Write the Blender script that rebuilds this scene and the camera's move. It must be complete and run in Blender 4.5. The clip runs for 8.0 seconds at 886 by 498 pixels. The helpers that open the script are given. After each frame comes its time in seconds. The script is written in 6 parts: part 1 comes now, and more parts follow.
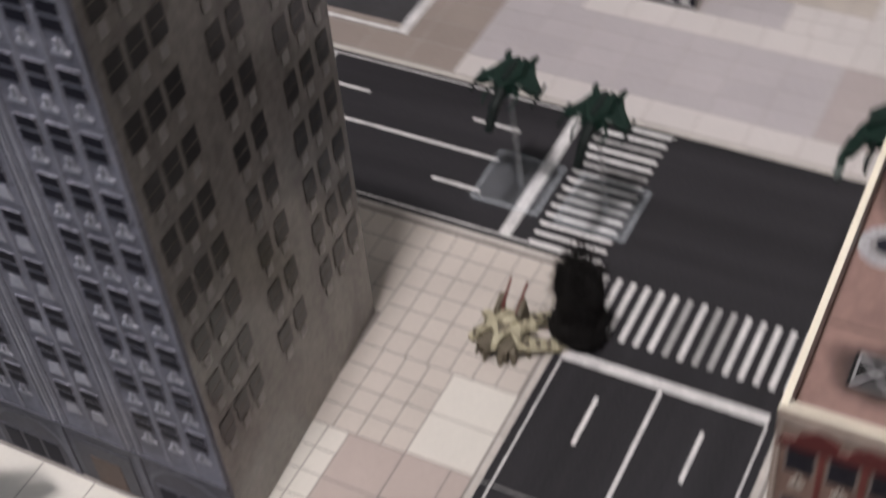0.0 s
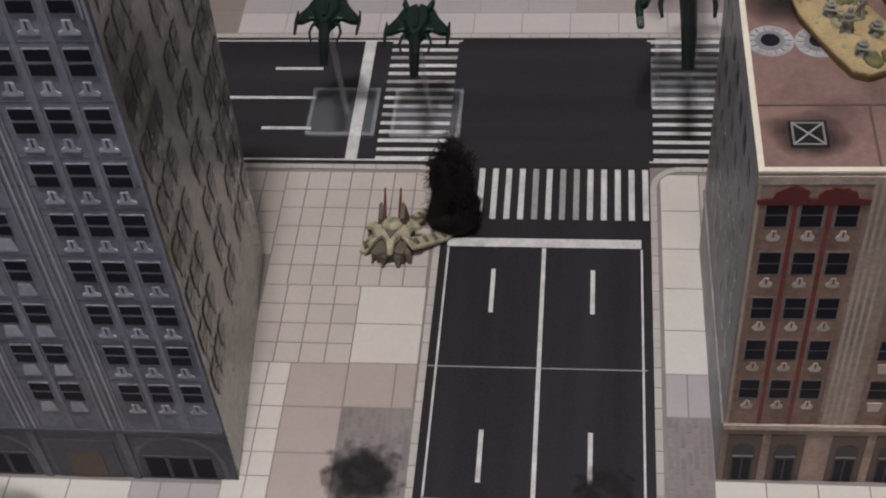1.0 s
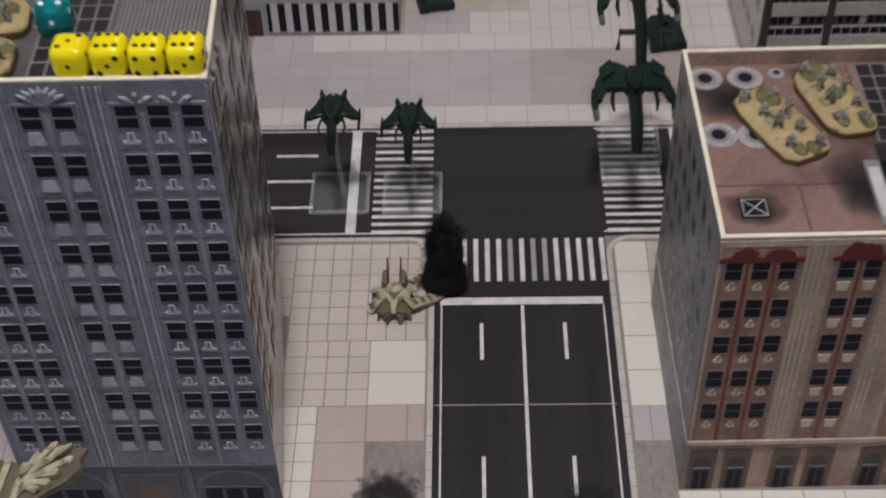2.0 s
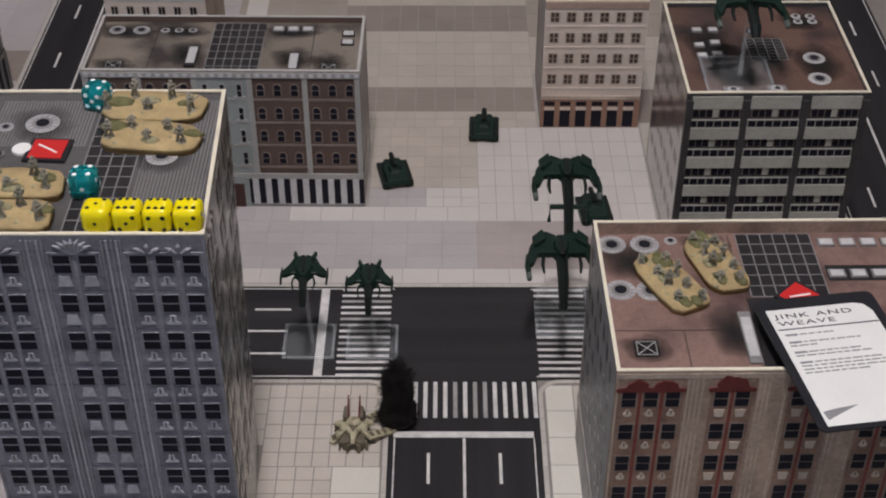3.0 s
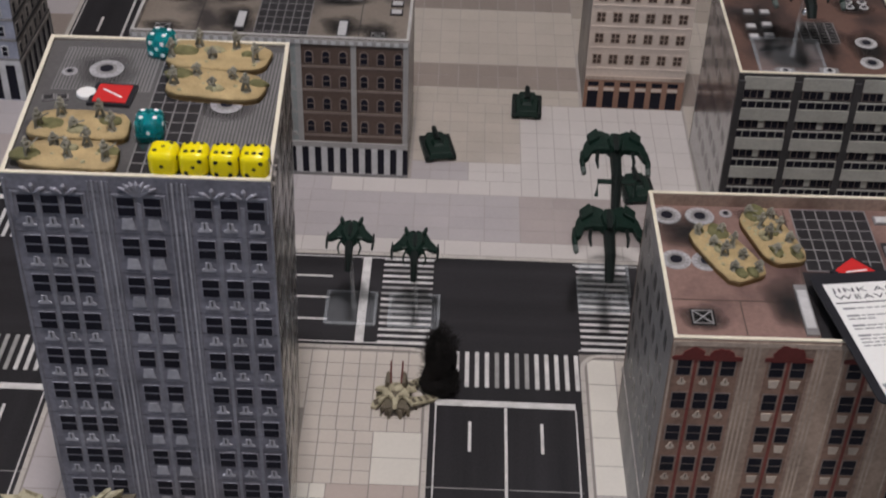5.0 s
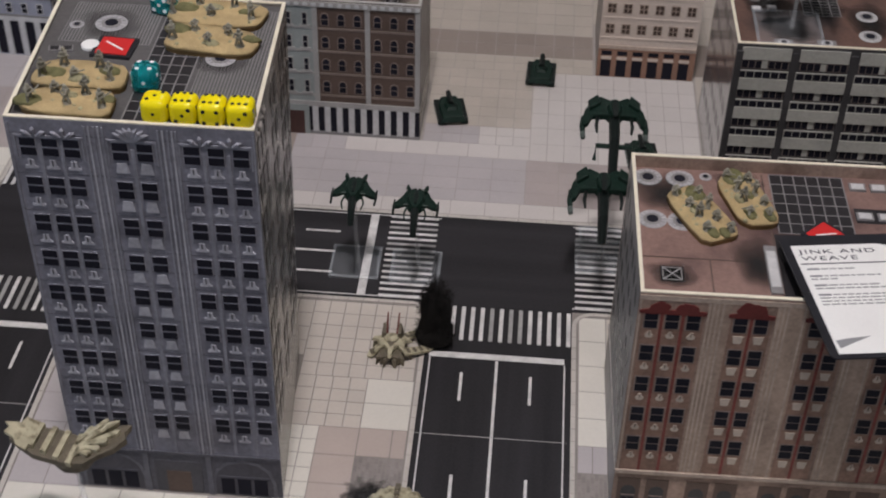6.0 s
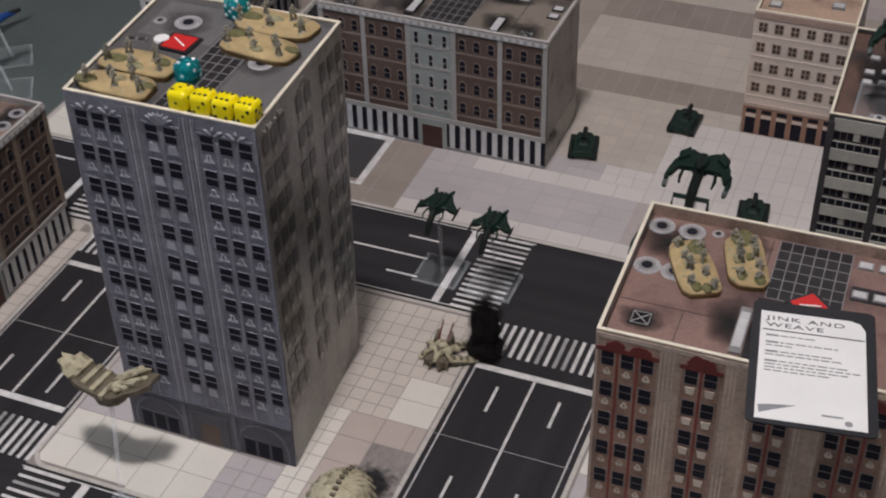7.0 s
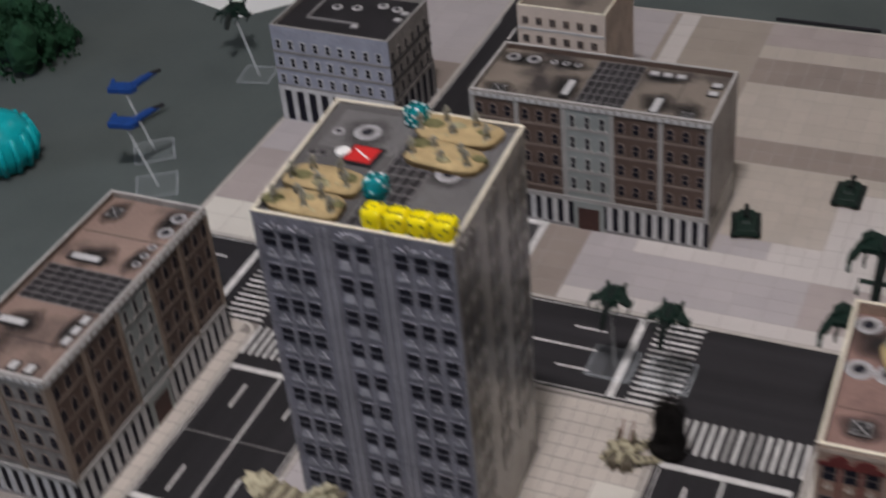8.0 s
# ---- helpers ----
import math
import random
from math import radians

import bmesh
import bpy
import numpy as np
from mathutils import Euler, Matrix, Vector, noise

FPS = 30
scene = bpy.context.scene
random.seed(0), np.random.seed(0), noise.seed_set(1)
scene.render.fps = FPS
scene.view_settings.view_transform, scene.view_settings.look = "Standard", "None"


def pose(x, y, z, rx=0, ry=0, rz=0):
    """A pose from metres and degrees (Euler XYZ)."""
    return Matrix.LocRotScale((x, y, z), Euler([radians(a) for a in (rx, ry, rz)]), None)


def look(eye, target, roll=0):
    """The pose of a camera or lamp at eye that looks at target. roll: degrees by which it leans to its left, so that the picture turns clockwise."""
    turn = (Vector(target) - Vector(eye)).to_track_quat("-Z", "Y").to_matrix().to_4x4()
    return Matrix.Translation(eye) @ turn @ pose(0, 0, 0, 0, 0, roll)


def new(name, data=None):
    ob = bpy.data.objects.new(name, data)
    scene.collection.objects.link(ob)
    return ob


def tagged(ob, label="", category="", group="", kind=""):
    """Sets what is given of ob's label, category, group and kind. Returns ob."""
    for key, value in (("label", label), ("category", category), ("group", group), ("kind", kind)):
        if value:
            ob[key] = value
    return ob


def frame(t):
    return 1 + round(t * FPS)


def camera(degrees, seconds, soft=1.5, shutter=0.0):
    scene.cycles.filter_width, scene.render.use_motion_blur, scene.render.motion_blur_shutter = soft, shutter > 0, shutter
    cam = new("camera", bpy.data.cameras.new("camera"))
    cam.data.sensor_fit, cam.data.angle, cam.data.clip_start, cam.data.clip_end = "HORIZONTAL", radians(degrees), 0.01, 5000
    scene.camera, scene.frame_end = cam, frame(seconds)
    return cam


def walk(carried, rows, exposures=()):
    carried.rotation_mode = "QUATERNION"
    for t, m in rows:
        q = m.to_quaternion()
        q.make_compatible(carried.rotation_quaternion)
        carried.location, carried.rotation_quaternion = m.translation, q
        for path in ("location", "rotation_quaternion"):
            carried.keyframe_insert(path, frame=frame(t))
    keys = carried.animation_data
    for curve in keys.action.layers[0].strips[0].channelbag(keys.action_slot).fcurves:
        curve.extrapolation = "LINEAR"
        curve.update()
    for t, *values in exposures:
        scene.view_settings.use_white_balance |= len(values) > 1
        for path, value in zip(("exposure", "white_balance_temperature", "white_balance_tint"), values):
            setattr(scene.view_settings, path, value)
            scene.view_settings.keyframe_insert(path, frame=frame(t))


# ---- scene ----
cam = camera(34.9, 8.0, soft=2.0, shutter=0.5)
PATH = [
    (0, (0.112, -0.326, 0.437), (-0.623, 0.862, -0.994), -6.8),
    (0.2, (0.078, -0.365, 0.436), (-0.472, 0.884, -1.027), -5.7),
    (0.5, (0.054, -0.404, 0.449), (-0.293, 0.903, -1.024), -6.2),
    (0.8, (0.029, -0.414, 0.457), (-0.202, 0.911, -1.023), -5.7),
    (1, (0.022, -0.412, 0.461), (-0.188, 0.911, -1.023), -5.8),
    (1.2, (0.013, -0.412, 0.468), (-0.163, 0.922, -1.012), -5.9),
    (2.3, (-0.029, -0.54, 0.575), (-0.041, 0.921, -0.791), -1.1),
    (2.5, (-0.017, -0.565, 0.59), (-0.02, 0.945, -0.721), -1.2),
    (3, (-0.01, -0.597, 0.617), (-0.014, 0.973, -0.622), 0.0),
    (3.5, (-0.014, -0.61, 0.613), (-0.04, 0.976, -0.605), 0.5),
    (4, (-0.02, -0.613, 0.608), (-0.043, 0.985, -0.594), 1.0),
    (4.5, (-0.033, -0.612, 0.606), (-0.059, 0.976, -0.609), 1.3),
    (5, (-0.035, -0.608, 0.6), (-0.047, 0.962, -0.638), 1.9),
    (5.2, (-0.037, -0.605, 0.596), (-0.044, 0.956, -0.655), 2.0),
    (6.3, (0.069, -0.647, 0.624), (-0.178, 0.88, -0.643), 0.5),
    (6.5, (0.126, -0.637, 0.631), (-0.283, 0.863, -0.627), -0.3),
    (7, (0.205, -0.646, 0.644), (-0.395, 0.808, -0.591), -1.5),
    (7.2, (0.208, -0.643, 0.649), (-0.423, 0.797, -0.588), -3.0),
    (7.5, (0.215, -0.656, 0.658), (-0.473, 0.782, -0.549), -3.4),
    (7.8, (0.174, -0.648, 0.664), (-0.535, 0.792, -0.529), -4.7),
    (8, (0.132, -0.628, 0.664), (-0.583, 0.813, -0.523), -5.9),
]

walk(cam, [(t, look(eye, target, roll)) for t, eye, target, roll in PATH], exposures=[(0, -0.02), (0.5, -0.3), (1.0, -0.46), (2.4, -0.38), (8, -0.4)])

# ---- light: a games room with ceiling panels out of view and cool daylight from the west ----
U = 0.062  # one plan unit in metres


def area_lamp(name, m, sx, sy, watts, colour):
    data = bpy.data.lights.new(name, "AREA")
    data.shape, data.size, data.size_y, data.energy, data.color = "RECTANGLE", sx, sy, watts, colour
    ob = new(name, data)
    ob.matrix_world = m
    return ob


world = bpy.data.worlds.new("world")
scene.world = world
world.use_nodes = True
world.node_tree.nodes["Background"].inputs["Color"].default_value = (0.55, 0.6, 0.7, 1)
world.node_tree.nodes["Background"].inputs["Strength"].default_value = 0.18
# Unseen panels: the first fits the shadows, the outer four are added fill.
PANELS = [(-0.06, -0.45, 32.0), (-1.9, -0.45, 3.0), (1.9, -0.45, 2.5), (-0.1, -2.1, 6.0), (-0.1, 1.9, 4.0)]
for sx, sy, watts in PANELS:
    area_lamp("ceiling_panel_lamp", look((sx, sy, 1.93), (sx, sy, 0)), 0.2, 0.12, watts, (1.0, 0.945, 0.97))
# Unseen lamp for the cool light at left; the wall has no window.
area_lamp("daylight", look((-3.1, -1.6, 0.9), (0, 0, 0.1)), 1.3, 1.1, 32, (0.5, 0.7, 1.0))


# ---- materials ----
def material(name, colour, rough=0.6, vary=0.12, scale=60.0, bump=0.0, fine=700.0, metal=0.0, per_object=0.0, coat=0.0, stain=None, stretch=None, spec=0.25):
    """Paint, card or plastic with variation at two scales, in metres."""
    m = bpy.data.materials.new(name)
    m.use_nodes = True
    nt = m.node_tree
    n, link = nt.nodes, nt.links.new
    b = n["Principled BSDF"]
    b.inputs["Roughness"].default_value, b.inputs["Metallic"].default_value = rough, metal
    b.inputs["Specular IOR Level"].default_value = spec
    b.inputs["Coat Weight"].default_value, b.inputs["Coat Roughness"].default_value = coat, min(rough, 0.16)
    big, small = n.new("ShaderNodeTexNoise"), n.new("ShaderNodeTexNoise")
    geo = n.new("ShaderNodeNewGeometry")
    for tex, s, d in ((big, scale, 4), (small, fine, 3)):
        tex.inputs["Scale"].default_value, tex.inputs["Detail"].default_value = s, d
        if stretch and tex is big:
            squash = n.new("ShaderNodeVectorMath")
            squash.operation = "MULTIPLY"
            squash.inputs[1].default_value = stretch
            link(geo.outputs["Position"], squash.inputs[0])
            link(squash.outputs[0], tex.inputs["Vector"])
        else:
            link(geo.outputs["Position"], tex.inputs["Vector"])
    mix = n.new("ShaderNodeMath")
    mix.operation = "MULTIPLY_ADD"
    link(small.outputs["Fac"], mix.inputs[0])
    mix.inputs[1].default_value = 0.5
    half = n.new("ShaderNodeMath")
    half.operation = "MULTIPLY"
    half.inputs[1].default_value = 0.8
    link(big.outputs["Fac"], half.inputs[0])
    link(half.outputs[0], mix.inputs[2])
    total = mix.outputs[0]
    if per_object:
        info = n.new("ShaderNodeObjectInfo")
        add = n.new("ShaderNodeMath")
        add.operation = "MULTIPLY_ADD"
        both = n.new("ShaderNodeMath")
        both.operation = "ADD"
        link(info.outputs["Random"], both.inputs[0])
        link(geo.outputs["Random Per Island"], both.inputs[1])
        link(both.outputs[0], add.inputs[0])
        add.inputs[1].default_value = per_object
        link(total, add.inputs[2])
        total = add.outputs[0]
    ramp = n.new("ShaderNodeMapRange")
    ramp.inputs["From Min"].default_value, ramp.inputs["From Max"].default_value = 0.35, 0.95 + 2 * per_object
    ramp.inputs["To Min"].default_value, ramp.inputs["To Max"].default_value = 1 - vary, 1 + vary
    link(total, ramp.inputs["Value"])
    vec = n.new("ShaderNodeVectorMath")
    vec.operation = "SCALE"
    vec.inputs[0].default_value = colour
    link(ramp.outputs["Result"], vec.inputs["Scale"])
    out = vec.outputs[0]
    if stain:
        blot = n.new("ShaderNodeTexNoise")
        blot.inputs["Scale"].default_value, blot.inputs["Detail"].default_value = stain[1], 5
        link(geo.outputs["Position"], blot.inputs["Vector"])
        edge = n.new("ShaderNodeMapRange")
        edge.inputs["From Min"].default_value, edge.inputs["From Max"].default_value = stain[2], stain[2] + 0.18
        link(blot.outputs["Fac"], edge.inputs["Value"])
        blend = n.new("ShaderNodeMix")
        blend.data_type = "RGBA"
        link(edge.outputs["Result"], blend.inputs["Factor"])
        link(out, blend.inputs["A"])
        blend.inputs["B"].default_value = (*stain[0], 1)
        out = blend.outputs["Result"]
    link(out, b.inputs["Base Color"])
    if bump:
        bp = n.new("ShaderNodeBump")
        bp.inputs["Strength"].default_value, bp.inputs["Distance"].default_value = bump, 0.001
        link(small.outputs["Fac"], bp.inputs["Height"])
        link(bp.outputs[0], b.inputs["Normal"])
    return m


def clear(name, colour, rough=0.03, ior=1.45, cover=1.0):
    """See-through plastic; cover below 1 is thin acrylic that mostly lets the view through."""
    m = bpy.data.materials.new(name)
    m.use_nodes = True
    b = m.node_tree.nodes["Principled BSDF"]
    b.inputs["Base Color"].default_value, b.inputs["Roughness"].default_value = (*colour, 1), rough
    b.inputs["Transmission Weight"].default_value, b.inputs["IOR"].default_value = 0.0 if cover < 1 else 0.85, ior
    b.inputs["Alpha"].default_value = cover
    return m


def glowing(name, colour, strength):
    m = bpy.data.materials.new(name)
    m.use_nodes = True
    b = m.node_tree.nodes["Principled BSDF"]
    b.inputs["Emission Color"].default_value, b.inputs["Emission Strength"].default_value = (*colour, 1), strength
    return m


BED = material("pale_joint_print", (0.36, 0.325, 0.3), 0.7, 0.15)
GROUT = material("joint_print", (0.255, 0.228, 0.21), 0.7, 0.15)
SLAB_TAN = material("tan_slab_print", (0.505, 0.455, 0.405), 0.62, 0.14, 30, 0.1, 500, per_object=0.25)
SLAB_PALE = material("pale_plaza_slab_print", (0.54, 0.5, 0.475), 0.6, 0.1, 30, 0.1, 500, per_object=0.2)
SLAB_DUN = material("dun_slab_print", (0.33, 0.285, 0.245), 0.62, 0.16, 30, 0.1, 500, per_object=0.25)
SLAB_ROSE = material("rosy_slab_print", (0.43, 0.36, 0.325), 0.62, 0.12, 30, 0.1, 500, per_object=0.25)
SLAB_SAND = material("sandy_slab_print", (0.44, 0.39, 0.34), 0.62, 0.16, 30, 0.1, 500, per_object=0.25)
SLAB_PINK = material("pinkish_slab_print", (0.37, 0.32, 0.305), 0.62, 0.16, 30, 0.1, 500, per_object=0.3)
SLAB_BROWN = material("brown_slab_print", (0.272, 0.226, 0.2), 0.62, 0.2, 30, 0.1, 500, per_object=0.3)
SLAB_WHITE = material("white_slab_print", (0.625, 0.59, 0.53), 0.6, 0.1, 30, 0.1, 500, per_object=0.2)
SLAB_GREY = material("lilac_grey_slab_print", (0.41, 0.375, 0.375), 0.62, 0.14, 30, 0.1, 500, per_object=0.25)
SETT = material("grey_sett_print", (0.22, 0.195, 0.185), 0.65, 0.42, 60, 0.2, 600, per_object=0.9)
KERB = material("kerb_print", (0.5, 0.46, 0.42), 0.6, 0.2, 80, 0.1, 500, per_object=0.3)
ASPHALT = material("asphalt_print", (0.0215, 0.0198, 0.0222), 0.65, 0.5, 70, 0.15, 900, stretch=(1, 0.05, 1))
ASPHALT_EW = material("asphalt_print_crosswise", (0.023, 0.0213, 0.0238), 0.6, 0.5, 60, 0.15, 900, stretch=(0.08, 1, 1))
PAINT = material("road_marking_print", (0.62, 0.6, 0.585), 0.55, 0.3, 120, 0.0, 900, stain=((0.4, 0.39, 0.385), 90, 0.58))
WORN = material("worn_marking_print", (0.34, 0.33, 0.32), 0.55, 0.3, 90, 0.0, 900)
CARD_EDGE = material("cream_card_edge", (0.72, 0.66, 0.53), 0.7, 0.12, 90)
TABLE = material("grey_green_table_mat", (0.085, 0.1, 0.097), 0.75, 0.22, 9, 0.25, 900)
GLASSY = material("black_window_print", (0.0125, 0.012, 0.019), 0.5, 0.4, 120, 0, 900, per_object=0.6, spec=0.12)
BLUE_GREY = material("blue_grey_stone_print", (0.188, 0.185, 0.218), 0.55, 0.45, 75, 0.15, 450, stretch=(1, 1, 0.12), stain=((0.105, 0.103, 0.122), 34, 0.53))
BLUE_LIGHT = material("pale_stone_print", (0.36, 0.355, 0.39), 0.55, 0.4, 50, 0.15, 450)
BLUE_BASE = material("sooty_stone_print", (0.085, 0.083, 0.097), 0.55, 0.45, 60, 0.15, 450, stretch=(1, 1, 0.3))
SASH = material("pale_sash_print", (0.27, 0.265, 0.3), 0.55, 0.35, 150, 0.1, 450)
BRICK_SASH = material("dull_tan_sash_print", (0.22, 0.175, 0.155), 0.55, 0.35, 150, 0.1, 450)
RED_FADED = material("faded_oxblood_print", (0.19, 0.05, 0.042), 0.5, 0.4, 90, 0.1, 500)
BRICK_SILL = material("weathered_sill_print", (0.5, 0.42, 0.35), 0.55, 0.45, 130, 0.15, 450, per_object=0.5)
BLUE_ARCH = material("sooty_arch_print", (0.125, 0.122, 0.14), 0.55, 0.4, 60, 0.15, 450)
BLUE_MID = material("mid_stone_print", (0.225, 0.223, 0.255), 0.55, 0.35, 50, 0.15, 450)
BLUE_DARK = material("dark_stone_print", (0.075, 0.072, 0.082), 0.55, 0.3, 40, 0.15, 450)
FLANK = material("brown_grey_stone_print", (0.275, 0.252, 0.235), 0.38, 0.5, 60, 0.15, 300, stain=((0.12, 0.105, 0.095), 45, 0.58), stretch=(1, 1, 0.2))
FLANK_SILL = material("dull_stone_sill_print", (0.27, 0.25, 0.232), 0.3, 0.35, 90, 0.08, 300, coat=0.3)
TOWER_FLANK = material("laminated_brown_stone_print", (0.225, 0.203, 0.184), 0.24, 0.4, 60, 0.08, 300, stain=((0.13, 0.116, 0.105), 40, 0.56), stretch=(1, 1, 0.2), coat=0.35)
FLAT_PANE = material("smoky_window_print", (0.05, 0.047, 0.05), 0.25, 0.4, 90, 0.08, 300, per_object=0.6, coat=0.5)
FLAT_FLANK = material("laminated_charcoal_print", (0.125, 0.12, 0.122), 0.22, 0.5, 60, 0.08, 300, stretch=(1, 1, 0.2), coat=1.0)
STONE_BLUE = material("blue_grey_office_print", (0.3, 0.31, 0.37), 0.5, 0.25, 60, 0.1, 450)
FLANK_FRAME = material("shaded_brown_print", (0.125, 0.112, 0.1), 0.25, 0.4, 60, 0.08, 300, stretch=(1, 1, 0.2), coat=0.35)
FLANK_DARK = material("dark_brown_window_print", (0.014, 0.012, 0.012), 0.3, 0.6, 90, 0.08, 300, per_object=0.8, coat=0.3)
BRICK_TAN = material("tan_brick_print", (0.3, 0.212, 0.17), 0.55, 0.5, 60, 0.15, 450, stretch=(1, 1, 0.15), stain=((0.17, 0.11, 0.09), 36, 0.52))
BRICK_PALE = material("pale_tan_stone_print", (0.43, 0.345, 0.285), 0.55, 0.4, 60, 0.15, 450)
ROOF_MAROON = material("dark_maroon_roof_print", (0.13, 0.075, 0.06), 0.45, 0.3, 14, 0.1, 500, stain=((0.03, 0.026, 0.027), 20, 0.47))
RED_PRINT = material("oxblood_print", (0.12, 0.026, 0.024), 0.5, 0.25, 60, 0.1, 500)
ROOF_GREY = material("grey_roof_print", (0.095, 0.09, 0.09), 0.5, 0.3, 18, 0.1, 500, stain=((0.045, 0.043, 0.045), 20, 0.56))
VENT_GREY = material("vent_grey_print", (0.36, 0.35, 0.36), 0.5, 0.35, 200, 0.1, 900)
ROOF_DARK = material("dark_roof_print", (0.024, 0.022, 0.024), 0.45, 0.3, 30, 0.1, 500)
ROOF_RED = material("terracotta_roof_print", (0.225, 0.14, 0.12), 0.5, 0.3, 14, 0.1, 500, stain=((0.075, 0.047, 0.045), 22, 0.52))
ROOF_RUST = material("rusty_brown_roof_print", (0.255, 0.18, 0.15), 0.5, 0.3, 14, 0.1, 500, stain=((0.08, 0.06, 0.055), 24, 0.55))
ROOF_BROWN = material("brown_roof_print", (0.21, 0.175, 0.145), 0.5, 0.25, 14, 0.1, 500, stain=((0.05, 0.042, 0.04), 24, 0.5))
PRINT_LIGHT = material("pale_grey_print", (0.5, 0.49, 0.49), 0.5, 0.2, 120, 0.1, 600)
PRINT_MID = material("mid_grey_print", (0.22, 0.21, 0.21), 0.5, 0.2, 120, 0.1, 600)
BROWNSTONE = material("brownstone_print", (0.105, 0.072, 0.058), 0.55, 0.25, 40, 0.15, 450)
STONE_PALE = material("pale_grey_stone_print", (0.34, 0.325, 0.31), 0.55, 0.18, 40, 0.15, 450)
STONE_GREEN = material("grey_green_stone_print", (0.27, 0.29, 0.28), 0.55, 0.18, 40, 0.15, 450)
PEACH = material("cream_render_print", (0.57, 0.48, 0.415), 0.55, 0.15, 40, 0.15, 450)
PEACH_DARK = material("terracotta_print", (0.27, 0.155, 0.11), 0.55, 0.2, 40, 0.15, 450)
BALCONY = material("off_white_balcony_print", (0.385, 0.38, 0.345), 0.55, 0.25, 45, 0.1, 450)
SOOT = material("dark_grey_print", (0.05, 0.048, 0.05), 0.55, 0.3, 40, 0.15, 450)
WALLPAINT = material("room_wall_paint", (0.6, 0.58, 0.55), 0.8, 0.06, 3)
CEILPAINT = material("ceiling_paint", (0.75, 0.74, 0.72), 0.85, 0.04, 3)
CARPET = material("dark_carpet", (0.07, 0.065, 0.06), 0.9, 0.3, 12, 0.4, 300)
LAMP_GLOW = glowing("strip_light_diffuser", (1.0, 0.93, 0.86), 2.0)


# ---- builders ----
def box(bm, x0, x1, y0, y1, z0, z1):
    vs = [bm.verts.new(p) for p in ((x0, y0, z0), (x1, y0, z0), (x1, y1, z0), (x0, y1, z0), (x0, y0, z1), (x1, y0, z1), (x1, y1, z1), (x0, y1, z1))]
    for f in ((3, 2, 1, 0), (4, 5, 6, 7), (0, 1, 5, 4), (1, 2, 6, 5), (2, 3, 7, 6), (3, 0, 4, 7)):
        bm.faces.new([vs[i] for i in f])
    return vs


def prism(bm, outline, z0, z1):
    """An upright solid on an outline given counter-clockwise."""
    lo, hi = ([bm.verts.new((x, y, z)) for x, y in outline] for z in (z0, z1))
    bm.faces.new(lo[::-1])
    bm.faces.new(hi)
    for i in range(len(lo)):
        j = (i + 1) % len(lo)
        bm.faces.new((lo[i], lo[j], hi[j], hi[i]))


def ring(bm, cx, cy, z0, rows, n=20, sx=1.0, sy=1.0):
    """A turned form: rows of (radius, height above z0), bottom to top, closed where the radius is 0."""
    loops = []
    for r, z in rows:
        if r < 1e-6:
            loops.append([bm.verts.new((cx, cy, z0 + z))])
        else:
            loops.append([bm.verts.new((cx + sx * r * math.cos(a), cy + sy * r * math.sin(a), z0 + z)) for a in (2 * math.pi * k / n for k in range(n))])
    for a, b in zip(loops, loops[1:]):
        for k in range(n):
            q = [a[k % len(a)], a[(k + 1) % len(a)], b[(k + 1) % len(b)], b[k % len(b)]]
            q = [v for i, v in enumerate(q) if v not in q[:i]]
            if len(q) > 2:
                bm.faces.new(q)
    if len(loops[0]) > 1:
        bm.faces.new(loops[0][::-1])
    if len(loops[-1]) > 1:
        bm.faces.new(loops[-1])


def tube(bm, points, radius, n=8):
    """A round bar through points; radius may be one number or one a point."""
    pts = [Vector(p) for p in points]
    rr = radius if isinstance(radius, (list, tuple)) else [radius] * len(pts)
    loops = []
    for i, p in enumerate(pts):
        d = (pts[min(i + 1, len(pts) - 1)] - pts[max(i - 1, 0)]).normalized()
        a = d.cross(Vector((0, 0, 1)) if abs(d.z) < 0.9 else Vector((1, 0, 0))).normalized()
        b = d.cross(a)
        loops.append([bm.verts.new(p + rr[i] * (math.cos(t) * a + math.sin(t) * b)) for t in (2 * math.pi * k / n for k in range(n))])
    for a, b in zip(loops, loops[1:]):
        for k in range(n):
            bm.faces.new((a[k], a[(k + 1) % n], b[(k + 1) % n], b[k]))
    bm.faces.new(loops[0])
    bm.faces.new(loops[-1][::-1])


def mesh_of(name, bm, mats, smooth=False, bevel=0.0, segments=2):
    """A mesh in metres from a bmesh in plan units."""
    if bevel:
        bmesh.ops.recalc_face_normals(bm, faces=bm.faces)
        bm.normal_update()
        bmesh.ops.bevel(bm, geom=[e for e in bm.edges if e.calc_face_angle(0) > 0.5], offset=bevel, segments=segments, affect="EDGES", profile=0.5, clamp_overlap=True)
    bmesh.ops.recalc_face_normals(bm, faces=bm.faces)
    bm.transform(Matrix.Scale(U, 4))
    me = bpy.data.meshes.new(name)
    bm.to_mesh(me)
    bm.free()
    for m in mats if isinstance(mats, (list, tuple)) else [mats]:
        me.materials.append(m)
    if smooth:
        me.shade_smooth()
    return me


def at(x, y, z, rx=0, ry=0, rz=0):
    """A pose from plan units and degrees."""
    return pose(x * U, y * U, z * U, rx, ry, rz)


def put(name, me, parent=None, m=None, label=""):
    ob = new(name, me)
    ob.parent = parent
    if m is not None:
        ob.matrix_basis = m
    return tagged(ob, label)


def part(name, bm, mats, parent, label="", m=None, smooth=False, bevel=0.0):
    return put(name, mesh_of(name, bm, mats, smooth, bevel), parent, m, label)


